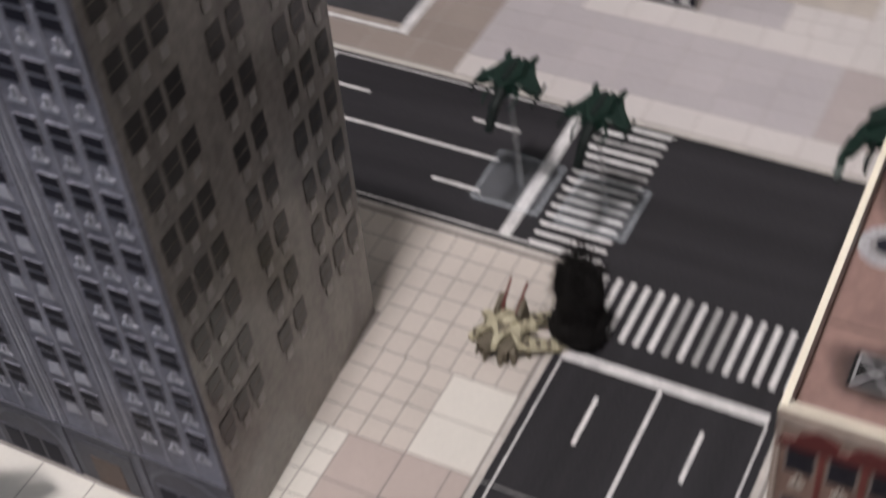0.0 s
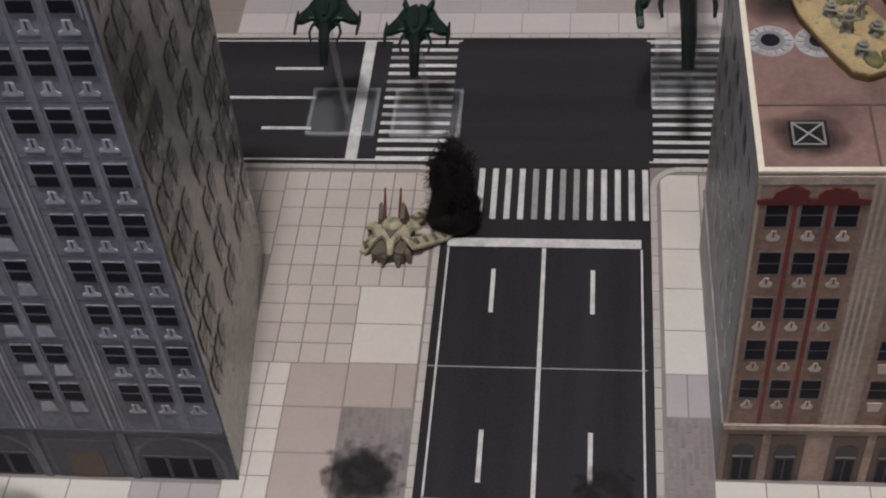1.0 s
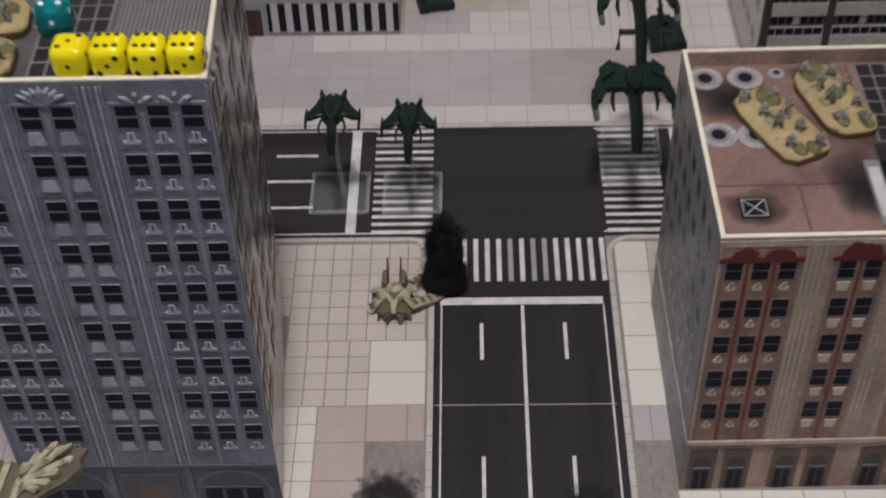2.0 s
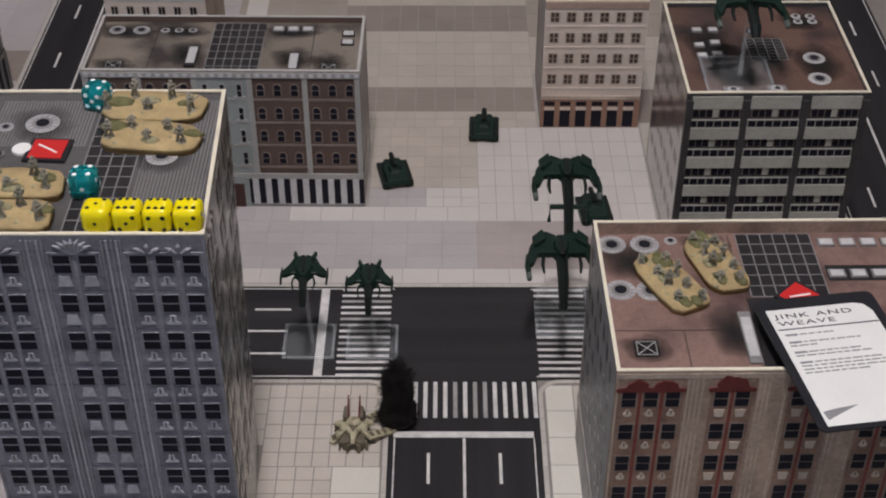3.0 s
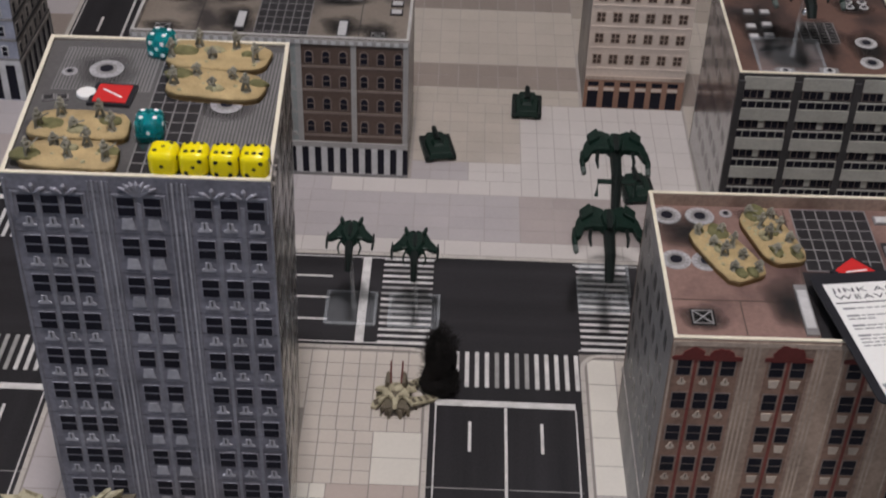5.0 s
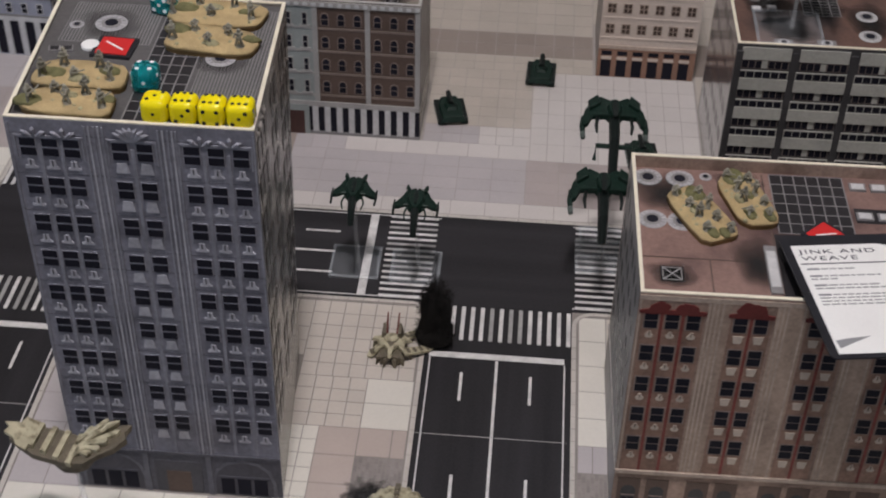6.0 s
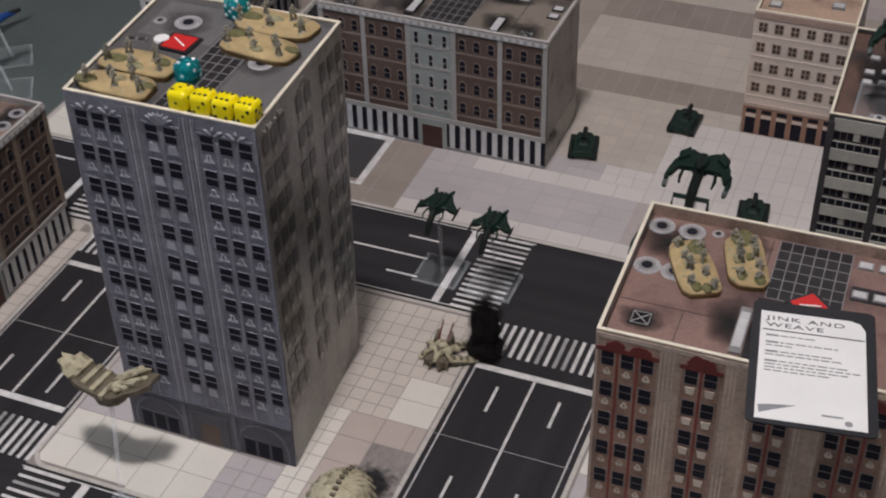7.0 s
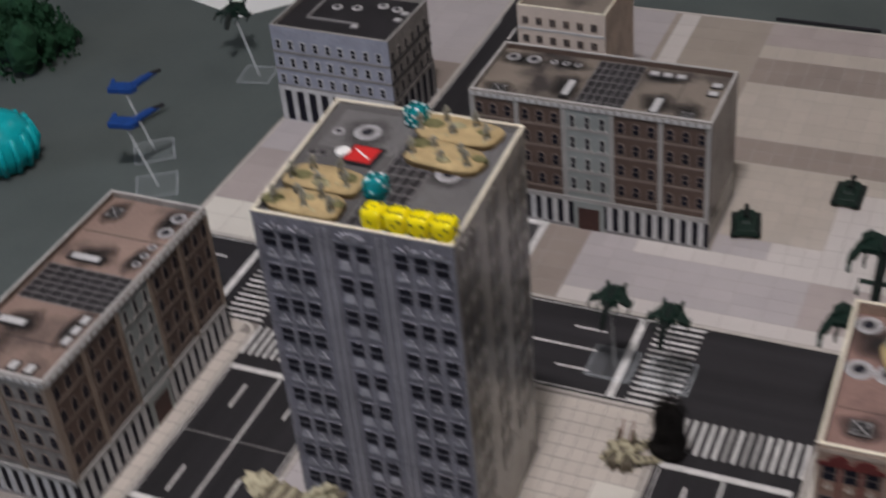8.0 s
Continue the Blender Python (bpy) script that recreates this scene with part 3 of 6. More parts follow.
for face, wm in (("front", SASH), ("right", FLANK_FRAME)):
    F = FA[face]
    if face == "front":
        cell_grid(F, tower, AW, A_ROWS, A_COLS, 0.127, 0.162, wm, 2, edge=0.004, rim=0.017)
    else:
        for z in A_ROWS:  # the warped flank turns a little from floor to floor
            cell_grid(right_face(AW, (0.07 + 0.07 * (1 - z / AH)) / AD) @ at(0, 0, 0.005), tower, AW, [z], A_COLS, 0.132, 0.18, wm, 2, edge=0.006, rim=0.014, sill=FLANK_SILL, sill_w=0.068, sill_h=0.085, glass=FLANK_DARK, depth=0.001)
    if face == "front":
        for z in A_ROWS:
            stick(tower, F, "floor_joint", 0, z + 0.115, AW, 0.004, 0.0022, BLUE_BASE)
            for u0 in A_COLS:
                middle = 0.7 < u0 < 1.1
                sill = put("window_sill", SILL_MESH["tapered" if middle else "stepped"], tower, F @ at(u0 + 0.062, z - 0.2, 0))
                if not middle:
                    put("sill_slit", plate("sill_slit", 0.012, 0.05, 0.002, BLUE_DARK), sill, at(-0.006, 0.03, 0.007))
        for u0, u1 in ((0.05, 0.572), (0.745, 1.125), (1.285, 1.835)):
            eyebrow(tower, F, u0, u1, 3.868, BLUE_MID)
    for u0 in () if face == "right" else (0.01, 0.585, 0.62, 0.655, 0.69, 0.72, 1.135, 1.17, 1.205, 1.24, 1.265, 1.843):
        stick(tower, F, "pilaster_rib", u0, 0.52, 0.014, AH - 0.56, 0.008, BLUE_LIGHT if u0 in (0.62, 0.69, 1.17, 1.24) else BLUE_MID)
    for u0 in () if face == "right" else (0.219, 0.384, 0.923, 1.458, 1.642):
        stick(tower, F, "mullion_rib", u0, 0.52, 0.026, AH - 0.75, 0.004, BLUE_MID)
    for u0, n in ((0.315, 3), (0.935, 7), (1.56, 3)):
        for k in range(n):
            a = radians(35 + 110 * k / (n - 1))
            for s in ((-0.11, 0.11) if n == 3 else (0,)):
                bm = bmesh.new()
                q = 0.85 if n == 3 else 1.25
                tube(bm, [(u0 + s + 0.02 * math.cos(a), 3.872, 0.004), (u0 + s + 0.085 * q * math.cos(a), 3.872 + 0.08 * q * math.sin(a), 0.007), (u0 + s + 0.13 * q * math.cos(a), 3.872 + 0.1 * q * math.sin(a), 0.004)], [0.008, 0.017, 0.006], 6)
                part("fan_ornament", bm, SASH if face == "front" else FLANK, tower, m=F)
    if face == "front":
        stick(tower, F, "cornice", 0, 0.5, AW, 0.03, 0.016, BLUE_BASE)
    for z in (1.36, 2.62) if face == "front" else ():
        stick(tower, F, "sheet_seam", 0, z, AW, 0.005, 0.0025, BLUE_DARK)
    if face == "front":
        stick(tower, F, "ground_floor_front", 0, 0.004, AW, 0.49, 0.004, BLUE_BASE)
        for u0, w in ((0.08, 0.52), (1.26, 0.52)):
            stick(tower, F, "shop_arch_surround", u0 - 0.03, 0.006, w + 0.06, 0.47, 0.006, BLUE_ARCH, arch=True)
            stick(tower, F, "shop_arch", u0, 0.01, w, 0.44, 0.008, BLUE_DARK, arch=True)
            for k in range(3):
                stick(tower, F, "shop_pane", u0 + 0.05 + k * 0.15, 0.03, 0.12, 0.2, 0.003, GLASSY, 0.008)
            stick(tower, F, "transom", u0 + 0.03, 0.25, w - 0.06, 0.014, 0.006, BLUE_BASE, 0.008)
        stick(tower, F, "door_surround", 0.72, 0.01, 0.42, 0.4, 0.01, BLUE_DARK)
        stick(tower, F, "door", 0.82, 0.015, 0.22, 0.27, 0.004, BROWNSTONE, 0.01)
        for u0 in (0.62, 1.19):
            stick(tower, F, "base_column", u0, 0, 0.05, 0.5, 0.014, BLUE_ARCH)
DECK_GREY = material("ribbed_deck_print", (0.185, 0.178, 0.178), 0.5, 0.3, 30, 0.1, 600)
FR = FA["roof"]
for x0, x1, y0, y1 in ((0.08, 0.82, 1.12, 1.74), (1.28, 1.78, 0.25, 1.75)):
    bm = bmesh.new()
    box(bm, x0, x1, y0, y1, 0, 0.003)
    deck = part("roof_decking", bm, DECK_GREY, tower, "finely ribbed grey decking print", m=FR)
    k = x0 + 0.012
    while k < x1 - 0.01:
        bm = bmesh.new()
        box(bm, k, k + 0.011, y0 + 0.01, y1 - 0.01, 0.003, 0.006)
        part("deck_rib", bm, ROOF_GREY, deck)
        k += 0.026
skylight_grid(tower, FR, 0.86, 1.24, 0.06, 1.77, 4, 13)
disc_print(tower, FR, "roof_vent", 0.44, 1.42, 0.13, VENT_GREY, 1.0, 0.006, inner=GLASSY)
disc_print(tower, FR, "roof_vent", 0.17, 1.37, 0.06, VENT_GREY, 1.0, 0.006, inner=GLASSY)
disc_print(tower, FR, "roof_vent", 1.42, 0.98, 0.12, VENT_GREY, 1.0, 0.006, inner=GLASSY)
for x, y in ((0.1, 0.98), (0.2, 0.99)):
    roof_box(tower, FR, "roof_unit", x, y, 0.09, 0.07, 0.02, PRINT_MID, 12, ROOF_DARK)

# -- the tan brick building --
BRICK_PIER = material("bleached_brick_print", (0.36, 0.27, 0.215), 0.55, 0.45, 70, 0.15, 450, stretch=(1, 1, 0.3), stain=((0.22, 0.155, 0.125), 30, 0.55))
BW, BD, BH = 3.15, 1.88, 2.64
brick_house, FB = building("apartment_block", "tan brick apartment block of printed card with oxblood trim", 1.13, -1.865, BW, BD, BH, (BRICK_TAN, FLANK, BRICK_TAN, FLANK), ROOF_RED, rz=0.9, lip=0.12)
B_ROWS = [2.357 - 0.355 * k for k in range(5)]
BAY_SILLS = {}
for shape, pts in {"knob": [(-0.012, 0.06), (-0.02, 0.03), (-0.032, 0.022), (-0.034, 0.006), (-0.02, -0.012), (0.02, -0.012), (0.034, 0.006), (0.032, 0.022), (0.02, 0.03), (0.012, 0.06)][::-1], "keystone": [(-0.03, 0), (0.03, 0), (0.042, 0.08), (-0.042, 0.08)]}.items():
    bm = bmesh.new()
    prism(bm, pts[::-1] if shape == "knob" else pts, 0, 0.005)
    BAY_SILLS[shape] = mesh_of("window_sill", bm, BRICK_SILL)
BAY_PANEL = material("rusty_bay_print", (0.24, 0.15, 0.115), 0.55, 0.5, 90, 0.15, 450, stretch=(1, 1, 0.4))
F = FB["front"]
bays = ((0.057, 3), (0.765, 2), (1.365, 2), (1.95, 3), (2.65, 2))
for u0, n in bays:
    step = 0.168 if n == 3 else 0.163
    cols = [u0 - 0.008 + step * k for k in range(n)]
    stick(brick_house, F, "bay_panel", u0 - 0.025, 0.6, step * (n - 1) + 0.16, 1.86, 0.002, BAY_PANEL)
    cell_grid(F, brick_house, BW, B_ROWS, cols, 0.126, 0.182, BRICK_SASH, 2, edge=0.011, rim=0.012, depth=0.004)
    for z in B_ROWS:
        for u in cols:
            sill = put("window_sill", BAY_SILLS["knob" if n == 3 else "keystone"], brick_house, F @ at(u + 0.063, z - (0.175 if n == 3 else 0.2), 0.002))
            if n == 3:
                put("sill_slit", plate("sill_slit", 0.009, 0.042, 0.001, BROWNSTONE), sill, at(-0.0045, 0.016, 0.005))
    for k in range(n - 1):
        stick(brick_house, F, "red_mullion", u0 + step * k + 0.126, 0.6, 0.024, 1.86, 0.006, RED_FADED)
    span = step * (n - 1) + 0.105
    bm = bmesh.new()
    m = 2 if n == 3 else 1
    jag = random.Random(int(u0 * 100))
    pts = [(u0 - 0.045, 2.43), (u0 + span + 0.045, 2.43), (u0 + span + 0.05, 2.465), (u0 + span * 0.97, 2.475)]
    for q in reversed(range(m)):
        cx, rr = u0 + span * (q + 0.5) / m, span / m * (0.42 if m == 2 else 0.5)
        pts += [(cx + rr * jag.uniform(0.85, 1.1) * math.cos(radians(a)), 2.475 + rr * (0.85 if m == 2 else 0.95) * jag.uniform(0.8, 1.12) * math.sin(radians(a))) for a in range(0, 181, 15)]
    pts += [(u0 + span * 0.03, 2.475), (u0 - 0.05, 2.465)]
    prism(bm, pts, 0, 0.009)
    part("oxblood_crest", bm, RED_PRINT, brick_house, m=F)
for u0 in (0.136, 0.385, 0.735, 0.985, 1.37, 1.62, 1.97, 2.22, 2.6, 2.85):
    stick(brick_house, F, "door_panel", u0 - 0.1, 0.01, 0.2, 0.47, 0.004, BROWNSTONE)
    stick(brick_house, F, "doorway", u0 - 0.065, 0.012, 0.13, 0.38, 0.006, SOOT, arch=True)
    stick(brick_house, F, "fanlight_bar", u0 - 0.06, 0.26, 0.12, 0.014, 0.003, BRICK_SASH, 0.006)
    for dx in (-0.052, 0.006):
        stick(brick_house, F, "door_leaf", u0 + dx, 0.016, 0.046, 0.22, 0.003, GLASSY, 0.006)
for u0, u1 in ((0.545, 0.73), (1.09, 1.33), (1.69, 1.915), (2.435, 2.615), (2.975, 3.13)):
    stick(brick_house, F, "pale_pier", u0, 0.6, u1 - u0, 1.97, 0.003, BRICK_PIER)
for u0 in (0.008, 0.552, 0.585, 0.622, 0.66, 1.1, 1.135, 1.17, 1.3, 1.705, 1.74, 1.89, 2.445, 2.485, 2.6, 3.1):
    stick(brick_house, F, "brick_rib", u0, 0.6, 0.015, 1.98, 0.006, BRICK_PALE)
stick(brick_house, F, "cornice", 0, 0.555, BW, 0.04, 0.018, BRICK_PALE)
stick(brick_house, F, "eaves_band", 0, 2.57, BW, 0.05, 0.005, BRICK_PALE)
F = FB["left"]
cell_grid(F, brick_house, BD, B_ROWS, [0.1 + 0.24 * k for k in range(7)], 0.105, 0.155, FLANK_FRAME, 2, sill=FLANK_SILL, glass=FLANK_DARK, depth=0.001)
stick(brick_house, F, "cornice", 0, 0.555, BD, 0.04, 0.012, FLANK)
FR = FB["roof"]
for x, y in ((0.15, 1.7), (0.43, 1.7), (0.16, 1.1), (0.41, 1.09)):
    disc_print(brick_house, FR, "roof_vent", x, y, 0.125, VENT_GREY, 1, 0, 0.006, GLASSY)
for x in (0.66, 0.99):
    disc_print(brick_house, FR, "roof_vent", x, 1.75, 0.055, VENT_GREY, 1, 0, 0.006, GLASSY)
hatch(brick_house, FR, 0.285, 0.39)
skylight_grid(brick_house, FR, 1.22, 1.86, 1.0, 1.83, 6, 6)
roof_box(brick_house, FR, "roof_duct", 1.11, 0.5, 0.1, 0.6, 0.02, PRINT_MID, 0, PRINT_LIGHT)
for k in range(4):
    for j in range(2):
        roof_box(brick_house, FR, "roof_unit", 1.98 + 0.18 * k, 1.7 - 0.42 * j, 0.14, 0.1, 0.02, PRINT_MID, 0, PRINT_LIGHT)
for x0, x1, y0, y1 in ((0.05, 1.15, 0.595, 0.605), (0.6, 0.612, 0.05, 0.595), (1.15, 1.162, 0.05, 1.82)):
    bm = bmesh.new()
    box(bm, x0, x1, y0, y1, 0, 0.004)
    part("sheet_seam", bm, BROWNSTONE, brick_house, m=FR)
for x0, x1, y0, y1 in ((1.17, 1.9, 0.06, 0.98), (1.9, 2.9, 1.2, 1.4)):
    bm = bmesh.new()
    box(bm, x0, x1, y0, y1, 0, 0.003)
    part("dark_roof_panel", bm, ROOF_DARK, brick_house, m=FR)


BROWN_TRIM = material("brown_stone_trim_print", (0.2, 0.155, 0.132), 0.55, 0.25, 60, 0.1, 450)
BROWN_PIER = material("tan_brown_pier_print", (0.25, 0.195, 0.155), 0.55, 0.3, 60, 0.1, 450)
CORNICE_PALE = material("pale_cornice_edge", (0.46, 0.44, 0.42), 0.6, 0.2, 90, 0.1, 450)
DOOR_BROWN = material("dark_red_brown_door_print", (0.06, 0.03, 0.026), 0.55, 0.3, 60, 0.1, 450)


# -- two brownstone rows with a pillared ground floor --
def brownstone(label, x, y, rz, turned=False):
    w, d, h = 3.08, 1.25, 1.84
    b, FC = building("brownstone_row", label, x, y, w, d, h, (BROWNSTONE, FLANK, BROWNSTONE, FLANK), ROOF_RUST if turned else ROOF_BROWN, rz, "brownstone rows", CORNICE_PALE, 0.07)
    for face, fw, nb in (("front", w, 5), ("left", d, 2)):
        F = FC[face]
        bw = fw / nb
        for k in range(nb):
            green = nb == 5 and k == 2
            if green:
                stick(b, F, "stone_bay", k * bw + 0.02, 0.47, bw - 0.04, 1.3, 0.004, STONE_GREEN)
            for z in (1.605, 1.3, 0.995, 0.69):
                for q in range(3):
                    u = k * bw + bw * (0.19 + 0.31 * q) - 0.05
                    if green:
                        window(b, F, u + 0.015, z - 0.1, 0.07, 0.18, STONE_PALE, 2, n=0.004)
                        stick(b, F, "balcony_rail", u - 0.012, z - 0.12, 0.125, 0.035, 0.012, STONE_PALE, 0.004)
                    else:
                        window(b, F, u, z - 0.09, 0.1, 0.17, BROWN_TRIM, 2, arch=True)
                stick(b, F, "string_course", k * bw + 0.03, z - 0.145, bw - 0.06, 0.03, 0.007 if not green else 0.009, BROWN_TRIM if not green else STONE_PALE)
        for k in range(nb + 1):
            stick(b, F, "pilaster", min(max(k * bw - 0.03, 0), fw - 0.06), 0.45, 0.06, 1.33, 0.012, BROWN_PIER if turned else STONE_PALE)
        stick(b, F, "cornice", 0, 1.76, fw, 0.07, 0.016, STONE_PALE)
        for k in range(round(fw / 0.1)):
            stick(b, F, "cornice_block", 0.02 + k * 0.1, 1.775, 0.05, 0.04, 0.008, PRINT_LIGHT, 0.016)
        stick(b, F, "shopfront", 0, 0.04, fw, 0.36, 0.004, GLASSY)
        stick(b, F, "shop_fascia", 0, 0.4, fw, 0.07, 0.018, STONE_PALE)
        stick(b, F, "plinth", 0, 0, fw, 0.04, 0.018, PRINT_MID)
        n = round(fw / 0.15)
        for k in range(n):
            if not (nb == 5 and abs(k + 0.5 - n / 2) < 1.6):
                stick(b, F, "white_pillar", 0.02 + k * fw / n, 0.04, 0.07, 0.36, 0.014, PRINT_LIGHT, 0.004)
        if nb == 5:
            stick(b, F, "door_surround", w / 2 - 0.2, 0.0, 0.4, 0.42, 0.024, STONE_GREEN)
            stick(b, F, "door", w / 2 - 0.14, 0.0, 0.28, 0.33, 0.004, DOOR_BROWN, 0.024)
    stick(b, FC["right"], "cornice", 0, 1.76, d, 0.07, 0.01, FLANK)
    stick(b, FC["right"], "plinth", 0, 0, d, 0.42, 0.004, FLANK_FRAME)
    FR = FC["roof"] @ (at(w, d, 0, 0, 0, 180) if turned else at(0, 0, 0))
    skylight_grid(b, FR, 1.33, 1.93, 0.06, 1.19, 6, 7)
    for x, r in ((0.2, 0.1), (0.48, 0.1), (0.76, 0.055), (0.92, 0.055), (1.08, 0.055)):
        disc_print(b, FR, "roof_vent", x, 1.02, r, VENT_GREY, 1, 0, 0.006, GLASSY)
    hatch(b, FR, 0.3, 0.22, 0.1)
    hatch(b, FR, 2.72, 0.2, 0.09)
    roof_box(b, FR, "roof_duct", 1.16, 0.42, 0.12, 0.46, 0.03, ROOF_DARK, 0, PRINT_LIGHT)
    roof_box(b, FR, "roof_duct", 2.32, 0.3, 0.12, 0.42, 0.03, ROOF_DARK, 0, PRINT_LIGHT)
    for k in range(3):
        roof_box(b, FR, "roof_unit", 2.08 + 0.17 * k, 1.05, 0.13, 0.1, 0.02, PRINT_MID, 0, PRINT_LIGHT)
    for k in range(2):
        roof_box(b, FR, "roof_unit", 2.9, 0.75 + 0.2 * k, 0.15, 0.12, 0.02, ROOF_DARK, 0, PRINT_LIGHT)
    for x0, x1, y0, y1 in ((0.68, 0.69, 0.06, 1.19), (2.5, 2.51, 0.06, 1.19)):
        bm = bmesh.new()
        box(bm, x0, x1, y0, y1, 0, 0.004)
        part("sheet_seam", bm, ROOF_DARK, b, m=FR)
    return b, FR


ROWS_OF_BROWNSTONE = [
    brownstone("brownstone row with arched windows facing the plaza", -4.2, 3.82, -0.5),
    brownstone("brownstone row with arched windows beside the street", -6.13, -2.5, 90, True),
]

# -- the peach house --
BROWN_GLASS = material("brown_window_print", (0.075, 0.05, 0.04), 0.5, 0.4, 120, 0, 900, per_object=0.6)
EAVES_PINK = material("dusty_pink_eaves_print", (0.36, 0.255, 0.21), 0.55, 0.2, 40, 0.1, 450)
ROOF_PEACH = material("peach_roof_print", (0.46, 0.32, 0.235), 0.5, 0.25, 14, 0.1, 500, stain=((0.1, 0.075, 0.06), 22, 0.55))
PW, PD, PH = 1.25, 1.25, 1.8
peach, FP = building("peach_house", "peach rendered house of printed card with dark shop doors", 1.035, 5.5, PW, PD, PH, (PEACH, FLANK, PEACH, FLANK), ROOF_PEACH, rz=0.0)
for face in ("front",):
    F = FP[face]
    cell_grid(F, peach, 2, [1.585, 1.3, 1.01, 0.715], [0.058 + 0.2 * k for k in range(6)], 0.124, 0.15, BRICK_PALE, 2, ncol=2, glass=BROWN_GLASS, rim=0.01, edge=0.014)
    for z in (0.565, 0.86, 1.155, 1.445):
        stick(peach, F, "string_course", 0, z, PW, 0.025, 0.008, PEACH)
    stick(peach, F, "shop_band", 0, 0.0, PW, 0.42, 0.006, PEACH_DARK)
    stick(peach, F, "fascia", 0, 0.42, PW, 0.05, 0.016, BRICK_PALE)
    for k in range(6):
        u = 0.045 + 0.2 * k
        stick(peach, F, "shop_door", u, 0.01, 0.13, 0.24, 0.004, GLASSY, 0.006)
        stick(peach, F, "fanlight", u, 0.325, 0.13, 0.06, 0.004, GLASSY, 0.006)
        stick(peach, F, "sign_board", u, 0.26, 0.13, 0.045, 0.004, PEACH, 0.006)
    stick(peach, F, "eaves_band", 0, 1.705, PW, 0.085, 0.012, EAVES_PINK)
roof_box(peach, FP["roof"], "roof_unit", 0.2, 0.3, 0.16, 0.14, 0.03, PRINT_MID, 0, PRINT_LIGHT)
roof_box(peach, FP["roof"], "roof_unit", 0.95, 0.5, 0.16, 0.14, 0.03, PRINT_MID, 0, PRINT_LIGHT)

# -- the balcony flats --
EW, ED, EH = 1.9, 1.96, 2.19
flats, FE = building("balcony_flats", "dark flats of printed card with off-white balconies", 2.335, 2.795, EW, ED, EH, (SOOT, FLAT_FLANK, SOOT, FLAT_FLANK), ROOF_MAROON, rz=0.6)
F = FE["left"]
for k in range(5):
    for q in range(6):
        window(flats, F, 0.12 + 0.29 * q, 1.88 - 0.37 * k, 0.2, 0.15, FLAT_FLANK, 1, 2, depth=0.001, glass=FLAT_PANE)
for face in ("front",):
    F = FE[face]
    mb = BALCONY
    for u0 in (0.06, 0.67, 1.3):
        stick(flats, F, "top_band", u0, 2.005, 0.52, 0.15, 0.012, mb)
    for k in range(5):
        z = 1.9 - 0.37 * k
        for u0 in (0.04, 0.66, 1.28):
            for q in range(2):
                window(flats, F, u0 + 0.03 + q * 0.28, z - 0.005, 0.22, 0.105, BRICK_SASH, 1, 3, depth=0.004, rim=0.008)
            stick(flats, F, "pier", u0 + 0.245, z, 0.06, 0.1, 0.005, mb)
            if z > 0.3:
                stick(flats, F, "rail", u0, z - 0.12, 0.54, 0.095, 0.012, mb)
                for q in range(6):
                    stick(flats, F, "small_pane", u0 + 0.01 + q * 0.088, z - 0.112, 0.078, 0.074, 0.004, GLASSY, 0.012)
                stick(flats, F, "balcony_parapet", u0 - 0.005, z - 0.265, 0.55, 0.14, 0.024, mb)
    for u0 in (0.0, 0.585, 1.205, 1.83):
        stick(flats, F, "dark_pier", u0, 0, 0.07, EH - 0.08, 0.026, SOOT)
FR = FE["roof"]
for x, y, r in ((1.48, 0.78, 0.12), (1.45, 0.36, 0.12), (1.47, 1.7, 0.055), (1.63, 1.7, 0.055), (1.47, 1.58, 0.055), (1.63, 1.58, 0.055)):
    disc_print(flats, FR, "roof_vent", x, y, r, PRINT_LIGHT, 1, 0, 0.008, GLASSY)
for x, y in ((0.3, 1.38), (0.48, 1.38), (0.28, 1.05), (0.46, 1.1), (0.28, 0.83), (0.45, 0.86)):
    roof_box(flats, FR, "roof_unit", x, y, 0.11, 0.09, 0.025, PRINT_MID, 0, PRINT_LIGHT)
skylight_grid(flats, FR, 0.8, 1.2, 0.75, 1.2, 4, 7)
for x, y in ((0.5, 0.13), (0.96, 0.15)):
    roof_box(flats, FR, "roof_unit", x, y, 0.2, 0.13, 0.015, PRINT_MID, 0, None)
    disc_print(flats, FR, "roof_vent", x, y, 0.062, PRINT_LIGHT, 1, 0.015, 0.008, GLASSY)

# -- the arcaded block and the cream house behind --
GW, GD, GH = 1.88, 1.3, 1.55
arcade, FG = building("arcaded_block", "grey-blue office block of printed card with an arcaded base", -7.86, 5.2, GW, GD, GH, (STONE_BLUE, FLANK, FLANK, FLANK), ROOF_DARK, rz=-1.5, edge=STONE_PALE)
for face, fw in (("front", GW), ("right", GD), ("left", GD)):
    F = FG[face]
    n = 9 if face == "front" else 6
    fm = PRINT_LIGHT if face == "front" else FLANK
    for z in (1.27, 0.99, 0.71):
        for k in range(n):
            window(arcade, F, 0.06 + k * (fw - 0.06) / n, z - 0.075, 0.085, 0.15, fm, 2, n=0.002)
        stick(arcade, F, "string_course", 0, z - 0.14, fw, 0.04, 0.01, PRINT_MID if face == "front" else SOOT)
    stick(arcade, F, "arcade_shade", 0, 0.02, fw, 0.5, 0.003, GLASSY)
    for k in range(n + 1):
        stick(arcade, F, "white_column", k * (fw - 0.07) / n, 0, 0.08, 0.53, 0.016, PRINT_LIGHT if face == "front" else PRINT_MID)
    stick(arcade, F, "fascia", 0, 0.52, fw, 0.06, 0.018, fm)
FR = FG["roof"]
